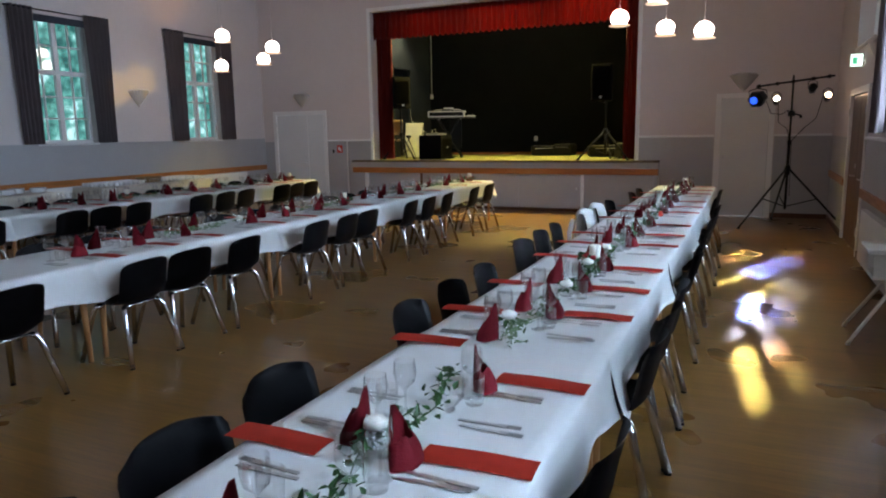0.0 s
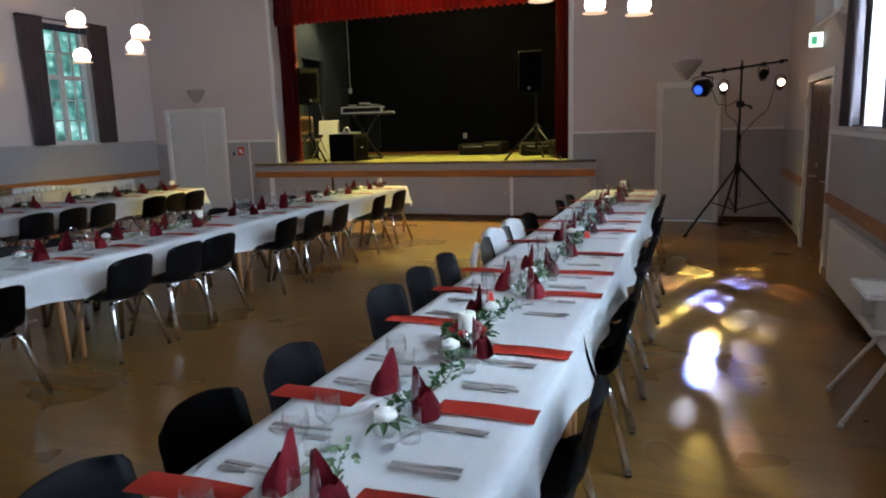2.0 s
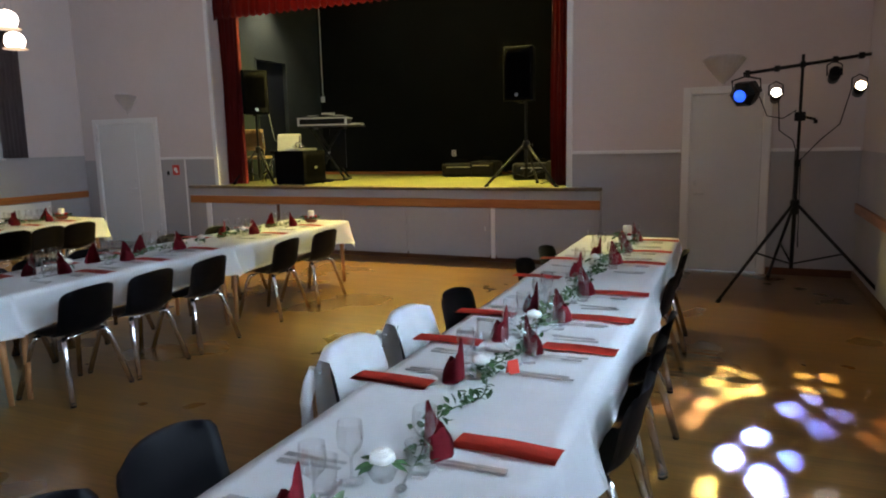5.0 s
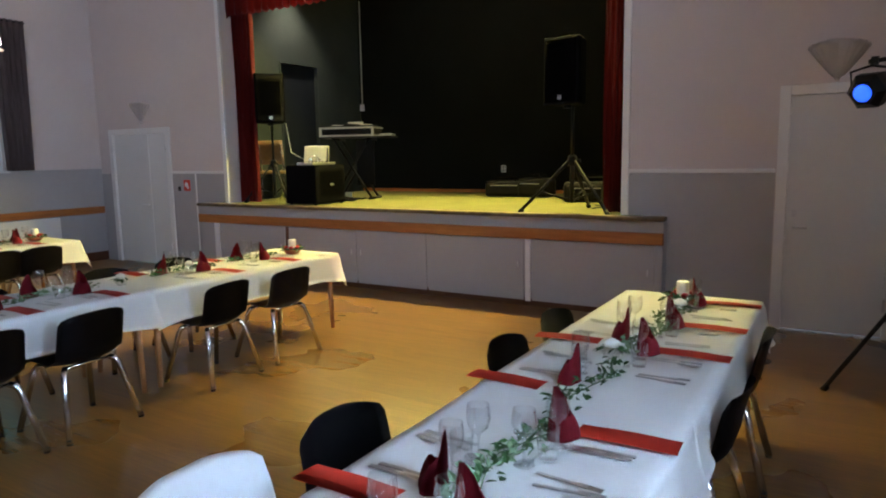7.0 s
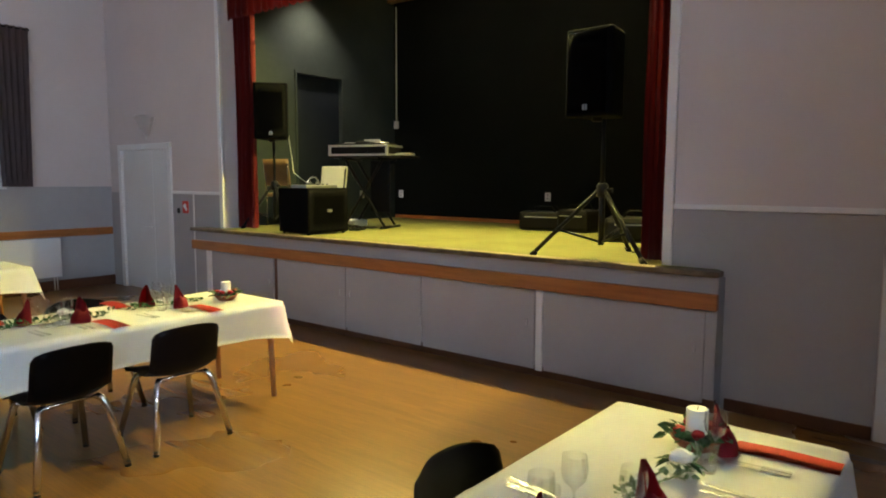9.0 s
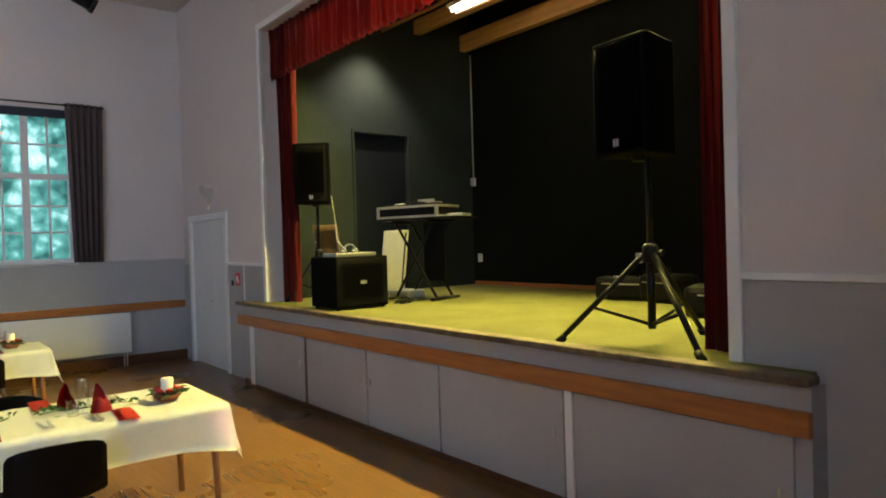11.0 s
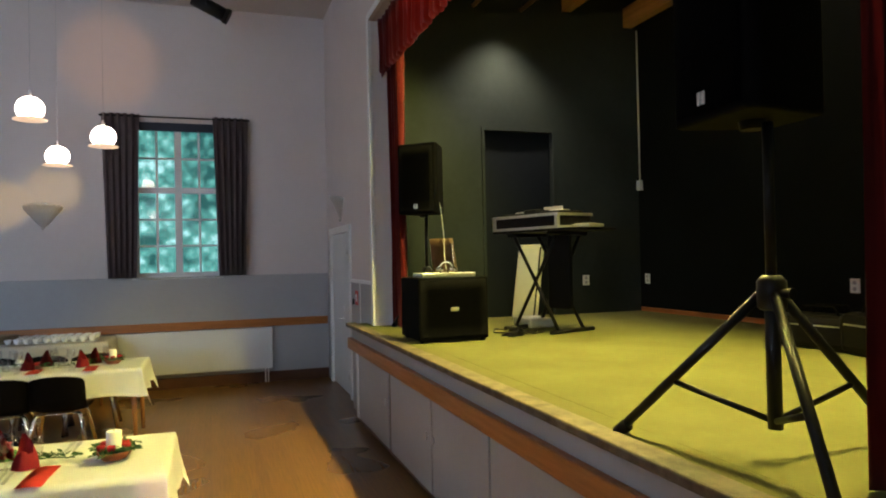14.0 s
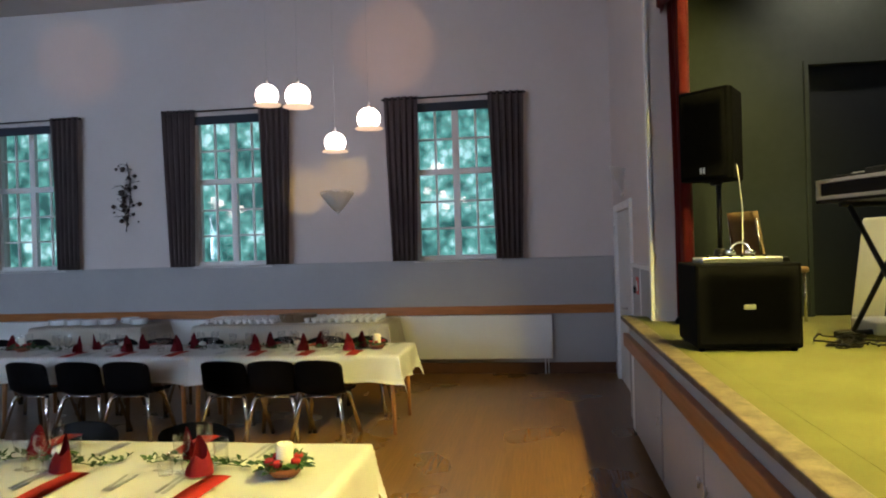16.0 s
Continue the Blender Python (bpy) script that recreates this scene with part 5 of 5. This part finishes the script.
for a in (221, 341, 101):
    dx, dy = math.cos(radians(a)), math.sin(radians(a))
    bm = bmesh.new()
    rod(bm, (0.04 * dx, 0.04 * dy, 0.93), (0.90 * dx, 0.90 * dy, 0.02), 0.016)
    leg = part("leg", bm, BLACKMETAL, s)
    part("rubber_foot", rod(bmesh.new(), (0.88 * dx, 0.88 * dy, 0.03), (0.915 * dx, 0.915 * dy, 0.0), 0.022), BLACKPLASTIC, leg)
    part("brace", rod(bmesh.new(), (0.015 * dx, 0.015 * dy, 0.33), (0.47 * dx, 0.47 * dy, 0.475), 0.009), BLACKMETAL, s)
part("crossbar", rod(bmesh.new(), (-0.54, 0, 2.28), (0.58, 0, 2.405), 0.017), BLACKMETAL, s)
for x in (-0.50, -0.23, 0.0, 0.28, 0.50):
    z = 2.34 + 0.111 * x
    part("clamp", B(x - 0.025, -0.03, z - 0.03, x + 0.025, 0.03, z + 0.03, 0.006), BLACKMETAL, s)
bm = bmesh.new()
pipe(bm, [(-0.38, 0.02, 2.05), (-0.30, 0.03, 1.85), (-0.15, 0.03, 1.82), (-0.03, 0.02, 1.9)], 0.006, 6)
pipe(bm, [(-0.2, 0.02, 2.02), (-0.18, 0.03, 1.7), (-0.05, 0.03, 1.6), (-0.02, 0.02, 1.5), (-0.02, 0.025, 0.9)], 0.006, 6)
pipe(bm, [(0.44, 0.03, 2.1), (0.36, 0.04, 1.75), (0.2, 0.04, 1.6), (0.03, 0.03, 1.4), (0.05, 0.03, 0.5)], 0.006, 6)
part("cable", bm, BLACKPLASTIC, s)

# effect light: a faceted housing that throws coloured spots
e = thing("effect_light", "black faceted disco effect light with blue lens", "effect light", pose(0.02, 12.08, 2.09, 0, 0, 0) @ Matrix.Rotation(radians(-25), 4, "Z") @ Matrix.Rotation(radians(14), 4, "X"))
bm = bmesh.new()
lathe(bm, [(0.07, -0.16), (0.115, -0.09), (0.135, 0.02), (0.135, 0.10), (0.09, 0.16)], 6)
bmesh.ops.transform(bm, matrix=pose(0, 0, 0, 90), verts=bm.verts)
for f in bm.faces:
    f.smooth = False
part("housing", bm, BLACKMETAL, e)
bm = bmesh.new()
lathe(bm, [(0.0, 0.018), (0.04, 0.013), (0.062, 0.0)], 18)
bmesh.ops.transform(bm, matrix=pose(0, -0.162, 0.0, 90) , verts=bm.verts)
part("lens", bm, LED_BLUE, e, "glowing blue lens")
bm = bmesh.new()
pipe(bm, [(-0.145, 0, 0), (-0.145, 0, 0.13), (0, 0, 0.165), (0.145, 0, 0.13), (0.145, 0, 0)], 0.01, 6)
part("yoke", bm, BLACKMETAL, e)


def par_can(x, z, lens, label):
    p = thing("par_can", label, "spotlight", pose(x, 12.1, z) @ Matrix.Rotation(radians(-18), 4, "X"), "par cans")
    bm = bmesh.new()
    rod(bm, (0, 0.10, 0.0), (0, -0.09, 0.0), 0.05, 0.058, 14)
    part("can", bm, BLACKMETAL, p)
    part("lens", rod(bmesh.new(), (0, -0.0905, 0), (0, -0.094, 0), 0.046, 0.04, 16), lens, p)
    bm = bmesh.new()
    pipe(bm, [(-0.065, 0, 0), (-0.065, 0, 0.11), (0, 0.0, 0.15), (0.065, 0, 0.11), (0.065, 0, 0)], 0.007, 6)
    part("yoke", bm, BLACKMETAL, p)


par_can(0.29, 2.05, LED_WHITE, "black par can with lit white lens")
par_can(0.80, 2.22, BLACKPLASTIC, "black unlit par can")
par_can(1.02, 2.08, LED_WARM, "black par can with lit warm lens")

# ---- on the stage ----


def loudspeaker(m, label):
    """A moulded two-way loudspeaker, facing -y."""
    s = thing("loudspeaker", label, "loudspeaker", m, "loudspeakers")
    prof = [(-0.215, -0.19), (0.215, -0.19), (0.235, -0.15), (0.15, 0.19), (-0.15, 0.19), (-0.235, -0.15)]
    bm = bmesh.new()
    lo = [bm.verts.new((x, y, 0.0)) for x, y in prof]
    hi = [bm.verts.new((x, y, 0.70)) for x, y in prof]
    bm.faces.new(lo[::-1])
    bm.faces.new(hi)
    for i in range(6):
        bm.faces.new((lo[i], lo[(i + 1) % 6], hi[(i + 1) % 6], hi[i]))
    bmesh.ops.bevel(bm, geom=list(bm.edges), offset=0.016, segments=3, affect="EDGES", profile=0.5)
    part("cabinet", bm, SPEAKERBLACK, s)
    bm = bmesh.new()
    rows = [[(-0.195 + 0.39 * i / 8, -0.193 - 0.018 * math.sin(math.pi * i / 8), 0.03 + 0.64 * k / 6) for i in range(9)] for k in range(7)]
    thick_sheet(bm, rows, 0.004)
    part("grille", bm, SPEAKERBLACK, s, "black curved steel grille")
    bm = bmesh.new()
    box(bm, -0.022, -0.2185, 0.05, -0.006, -0.2125, 0.095)
    box(bm, 0.004, -0.2185, 0.05, 0.02, -0.2125, 0.095)
    part("badge", bm, ALU, s)
    part("pole_socket", lathe(bmesh.new(), [(0.045, -0.03), (0.05, 0.0), (0.05, 0.004)], 14), BLACKPLASTIC, s)
    return s


def speaker_stand(x, y, height, angle, spread):
    s = thing("speaker_stand", "black tripod speaker stand on the stage", "speaker stand", pose(x, y, STZ), "speaker stands")
    part("pole", rod(bmesh.new(), (0, 0, 0.10), (0, 0, 0.62), 0.025), BLACKMETAL, s)
    part("upper_pole", rod(bmesh.new(), (0, 0, 0.60), (0, 0, height - 0.03), 0.018), BLACKMETAL, s)
    part("collar", lathe(bmesh.new(), [(0.03, 0.50), (0.048, 0.51), (0.048, 0.60), (0.03, 0.62)], 14), BLACKMETAL, s)
    part("knob", rod(bmesh.new(), (0.03, 0, 0.56), (0.09, 0, 0.56), 0.012, 0.02), BLACKPLASTIC, s)
    for k in range(3):
        a = radians(angle + 120 * k)
        dx, dy = math.cos(a), math.sin(a)
        leg = part("leg", rod(bmesh.new(), (0.03 * dx, 0.03 * dy, 0.56), (spread * dx, spread * dy, 0.02), 0.018), BLACKMETAL, s)
        part("rubber_foot", rod(bmesh.new(), (0.95 * spread * dx, 0.95 * spread * dy, 0.04), (1.03 * spread * dx, 1.03 * spread * dy, 0.0), 0.026), BLACKPLASTIC, leg)
        part("brace", rod(bmesh.new(), (0.02 * dx, 0.02 * dy, 0.13), (0.62 * spread * dx, 0.62 * spread * dy, 0.225), 0.011), BLACKMETAL, s)
    return s


speaker_stand(-2.70, 13.375, 1.17, 210, 0.565)
loudspeaker(pose(-2.76, 13.37, 2.185, 0, 0, -4) @ Matrix.Diagonal((0.9, 0.95, 1, 1)), "large black loudspeaker on a tripod stand")
speaker_stand(-7.42, 13.63, 1.15, 100, 0.42)
loudspeaker(pose(-7.42, 13.61, 2.175, 0, 0, 48) @ Matrix.Diagonal((0.92, 0.92, 1, 1)), "black loudspeaker beside the red stage curtain")

s = thing("subwoofer", "black square subwoofer cabinet at the stage edge", "subwoofer", pose(-6.48, 13.48, STZ, 0, 0, 90))
part("cabinet", B(-0.31, -0.27, 0.02, 0.31, 0.27, 0.54, 0.014), SPEAKERBLACK, s)
bm = bmesh.new()
thick_sheet(bm, [[(-0.29 + 0.58 * i / 8, -0.272 - 0.012 * math.sin(math.pi * i / 8), 0.05 + 0.47 * k / 5) for i in range(9)] for k in range(6)], 0.004)
part("grille", bm, SPEAKERBLACK, s)
part("badge", B(-0.035, -0.290, 0.26, 0.035, -0.284, 0.29, 0.004), ALU, s)
for sx in (-0.27, 0.27):
    for sy in (-0.22, 0.22):
        part("foot", rod(bmesh.new(), (sx, sy, 0), (sx, sy, 0.02), 0.02), BLACKPLASTIC, s)
m = thing("amplifier", "flat silver-edged control unit on the subwoofer", "amplifier", pose(-6.46, 13.48, STZ + 0.54, 0, 0, 90))
part("body", B(-0.24, -0.14, 0.0, 0.24, 0.14, 0.035, 0.006), ALU, m)
for i in range(6):
    part("knob", rod(bmesh.new(), (-0.18 + 0.07 * i, -0.03, 0.035), (-0.18 + 0.07 * i, -0.03, 0.05), 0.012, 0.01), BLACKPLASTIC, m)
m = thing("headphones", "headphones and small gear lying on the subwoofer", "headphones", pose(-6.52, 13.52, STZ + 0.59, 0, 0, 60))
bm = bmesh.new()
pipe(bm, [(0.06 * math.cos(t), 0.02, 0.018 + 0.06 * math.sin(t)) for t in [math.pi * i / 12 for i in range(13)]], 0.009, 7)
for sx in (-0.06, 0.06):
    lathe(bm, [(0.03, 0.0), (0.036, 0.01), (0.03, 0.03)], 12, (sx, 0.02, 0.0))
part("band", bm, CHROME, m)

# mixing case on a folding stand
d = thing("mixer_stand", "black folding X-shaped keyboard stand", "stand", pose(-6.63, 14.575, STZ, 0, 0, 18) @ Matrix.Diagonal((1, 1, 1.045, 1)))
for sy in (-0.16, 0.16):
    for sx in (-1, 1):
        part("brace", rod(bmesh.new(), (-0.30 * sx, sy + 0.02 * sx, 0.03), (0.26 * sx, sy + 0.02 * sx, 0.86), 0.017), BLACKMETAL, d)
for sx in (-0.30, 0.30):
    part("foot", rod(bmesh.new(), (sx, -0.28, 0.019), (sx, 0.28, 0.019), 0.019), BLACKMETAL, d)
for sx in (-0.26, 0.26):
    part("arm", rod(bmesh.new(), (sx, -0.25, 0.865), (sx, 0.25, 0.865), 0.017), BLACKMETAL, d)
part("cloth_panel", B(0.02, -0.02, 0.20, 0.30, 0.02, 0.85, 0.01), BLACKPLASTIC, d, "black cloth hanging between the legs")
b = thing("mixer_board", "thin black board lying on the folding stand", "board", pose(-6.60, 14.575, STZ + 0.923, 0, 0, 18))
part("panel", B(-0.48, -0.27, 0.0, 0.58, 0.27, 0.022, 0.004), BLACKPLASTIC, b)
c = thing("mixer_case", "aluminium-edged flight case with a music mixer", "mixer", pose(-6.66, 14.535, STZ + 0.945, 0, 0, 18))
part("case_body", B(-0.415, -0.22, 0.0, 0.415, 0.22, 0.125, 0.004), BLACKPLASTIC, c)
for x0, y0, z0, x1, y1, z1 in ((-0.43, -0.235, 0.0, 0.43, -0.2, 0.025), (-0.43, -0.235, 0.115, 0.43, -0.2, 0.14), (-0.43, -0.235, 0.025, -0.395, -0.2, 0.115), (0.395, -0.235, 0.025, 0.43, -0.2, 0.115),
                               (0.395, -0.2, 0.115, 0.43, 0.235, 0.14), (0.395, -0.2, 0.0, 0.43, 0.235, 0.025), (-0.43, -0.2, 0.115, -0.395, 0.235, 0.14)):
    part("edge_profile", B(x0, y0, z0, x1, y1, z1, 0.003), ALU, c)
part("deck", B(-0.36, -0.16, 0.126, -0.08, 0.16, 0.165, 0.006), BLACKMETAL, c)
part("deck", B(0.10, -0.16, 0.126, 0.38, 0.16, 0.165, 0.006), BLACKMETAL, c)
for x in (-0.22, 0.24):
    part("jog_wheel", lathe(bmesh.new(), [(0.0, 0.180), (0.09, 0.180), (0.1, 0.166)], 20, (x, 0, 0)), ALU, c)
part("mixer_unit", B(-0.07, -0.16, 0.126, 0.09, 0.16, 0.19, 0.006), BLACKMETAL, c)
part("laptop_lid", B(-0.1, 0.14, 0.19, 0.14, 0.155, 0.23, 0.003), ALU, c)
m = thing("small_keyboard", "small pale control keyboard beside the case", "keyboard", pose(-6.13, 14.72, STZ + 0.946, 0, 0, 18))
part("body", B(-0.1, -0.1, 0, 0.1, 0.1, 0.03, 0.005), ALU, m)
part("key_strip", B(-0.08, -0.08, 0.03, 0.08, 0.02, 0.036, 0.002), WHITEPLASTIC, m)
f = thing("foam_board", "pale padded board leaning against the dark stage door", "board", pose(-7.72, 14.84, STZ, -8, 0, 6))
part("panel", B(-0.24, -0.025, 0.0, 0.24, 0.025, 0.84, 0.02), GREYBOX, f)
part("edge_strip", B(0.22, -0.032, 0.02, 0.245, -0.024, 0.80, 0.003), BLACKPLASTIC, f)
c = thing("brown_chair", "brown upholstered chair standing at the stage side", "chair", pose(-7.82, 14.12, STZ, 0, 0, 200))
part("seat", B(-0.21, -0.21, 0.40, 0.21, 0.21, 0.45, 0.02), BROWNLEATHER, c)
bm = bmesh.new()
thick_sheet(bm, [[(-0.2 + 0.4 * i / 8, 0.19 + 0.03 * math.sin(math.pi * i / 8) + 0.06 * k / 4, 0.55 + 0.36 * k / 4) for i in range(9)] for k in range(5)], 0.025)
part("backrest", bm, BROWNLEATHER, c)
for sx in (-0.18, 0.18):
    part("leg", rod(bmesh.new(), (sx, -0.18, 0), (sx, -0.18, 0.40), 0.012), CHROME, c)
    part("leg", pipe(bmesh.new(), [(sx, 0.2, 0), (sx, 0.19, 0.42), (sx, 0.25, 0.85)], 0.012), CHROME, c)


def cable_heap(x, y, seed, r, n):
    rnd = random.Random(seed)
    c = thing("cable_heap", "tangled heap of black cables on the stage floor", "cables", pose(x, y, STZ), "cable heaps")
    for q in range(n):
        ph = rnd.uniform(0, 6.28)
        a, b = rnd.uniform(0.4, 1.0) * r, rnd.uniform(0.3, 0.8) * r
        pts = [(a * math.cos(t + ph) + 0.3 * r * math.sin(2.3 * t + q), b * math.sin(t) + 0.2 * r * math.cos(3.1 * t), 0.007 + 0.012 * (q % 4) + 0.006 * math.sin(5 * t)) for t in [i * 0.35 for i in range(24)]]
        part("cable", pipe(bmesh.new(), pts, 0.006, 6), BLACKPLASTIC, c)


cable_heap(-6.45, 14.15, 4, 0.24, 5)
cable_heap(-2.45, 13.95, 6, 0.16, 3)
t = thing("plastic_tray", "pale plastic tray behind the cable heap", "tray", pose(-7.05, 14.62, STZ))
part("body", B(-0.2, -0.13, 0.0, 0.2, 0.13, 0.09, 0.015), GREYBOX, t)
c = thing("speaker_cable", "pale cable hanging from the loudspeaker", "cable", pose(-7.3, 13.72, 0))
part("cord", pipe(bmesh.new(), [(0.0, 0, 2.4), (0.06, 0.01, 2.2), (0.10, 0.02, 1.95), (0.16, 0.0, 1.75), (0.56, -0.12, 1.625)], 0.0035, 6), GREYBOX, c)


def gear_bag(x, y, sx, sy, sz, turn):
    b = thing("gear_bag", "black soft equipment bag on the stage floor", "bag", pose(x, y, STZ, 0, 0, turn), "equipment bags")
    bm = bmesh.new()
    box(bm, -sx / 2, -sy / 2, 0, sx / 2, sy / 2, sz, min(sx, sy, sz) * 0.2)
    part("body", bm, BLACKPLASTIC, b)
    bm = bmesh.new()
    for s in (-0.08, 0.08):
        pipe(bm, [(-sx * 0.25, s, sz * 0.98), (-sx * 0.18, s, sz + 0.06), (sx * 0.18, s, sz + 0.06), (sx * 0.25, s, sz * 0.98)], 0.01, 6)
    part("handle", bm, SPEAKERBLACK, b)
    part("zip", B(-sx * 0.35, -sy / 2 - 0.003, sz * 0.7, sx * 0.35, -sy / 2 + 0.003, sz * 0.74), ALU, b)


gear_bag(-4.62, 15.75, 0.62, 0.36, 0.24, 8)
gear_bag(-4.12, 15.72, 0.5, 0.36, 0.28, -12)
gear_bag(-3.0, 14.95, 0.75, 0.42, 0.26, 20)
gear_bag(-2.42, 14.35, 0.45, 0.4, 0.32, 35)
s = thing("leaning_stand", "pale folded stand leaning at the stage side", "stand", pose(-7.4, 14.0, STZ))
part("pole", rod(bmesh.new(), (0.22, -0.1, 0.0), (-0.12, 0.12, 0.52), 0.012), CHROME, s)
part("pole", rod(bmesh.new(), (-0.2, -0.1, 0.0), (-0.05, 0.12, 0.50), 0.012), CHROME, s)
part("clamp", B(-0.14, 0.09, 0.48, -0.03, 0.15, 0.54, 0.01), BLACKPLASTIC, s)

# thin glass lets the light through
for ob in scene.objects:
    if ob.type == "MESH" and ob.data.materials and ob.data.materials[0] in (GLASS, PANE):
        ob.visible_shadow = False


# ---- high chair beside the east radiator ----
h = thing("high_chair", "white plastic high chair with splayed legs beside the radiator", "high chair", pose(0.95, 5.61, 0))
for x0, y0, x1, y1, z1 in ((-0.23, -0.27, 0.08, -0.15, 0.50), (-0.20, 0.27, 0.08, 0.15, 0.50), (0.165, -0.24, 0.02, -0.15, 0.50), (0.165, 0.24, 0.02, 0.15, 0.50)):
    leg = part("leg", rod(bmesh.new(), (x0, y0, 0.012), (x1, y1, z1), 0.013, 0.015, 12), WHITEPLASTIC, h)
    part("foot_cap", rod(bmesh.new(), (x0, y0, 0.0), (x0 + 0.008 * (1 if x0 < 0 else -1), y0, 0.03), 0.017, 0.016, 12), WHITEPLASTIC, leg)
part("seat", B(-0.10, -0.17, 0.49, 0.165, 0.17, 0.525, 0.014), WHITEPLASTIC, h)
part("backrest", B(0.135, -0.165, 0.52, 0.165, 0.165, 0.86, 0.014), WHITEPLASTIC, h)
for y in (-0.165, 0.145):
    part("side_guard", B(-0.09, y, 0.52, 0.14, y + 0.02, 0.69, 0.009), WHITEPLASTIC, h)
bm = bmesh.new()
box(bm, -0.145, -0.21, 0.69, 0.10, 0.21, 0.715, 0.012)
part("tray", bm, WHITEPLASTIC, h)
bm = bmesh.new()
pipe(bm, [(0.09, -0.2, 0.718), (-0.12, -0.2, 0.718), (-0.135, -0.185, 0.718), (-0.135, 0.185, 0.718), (-0.12, 0.2, 0.718), (0.09, 0.2, 0.718)], 0.010, 8)
part("tray_rim", bm, WHITEPLASTIC, h)
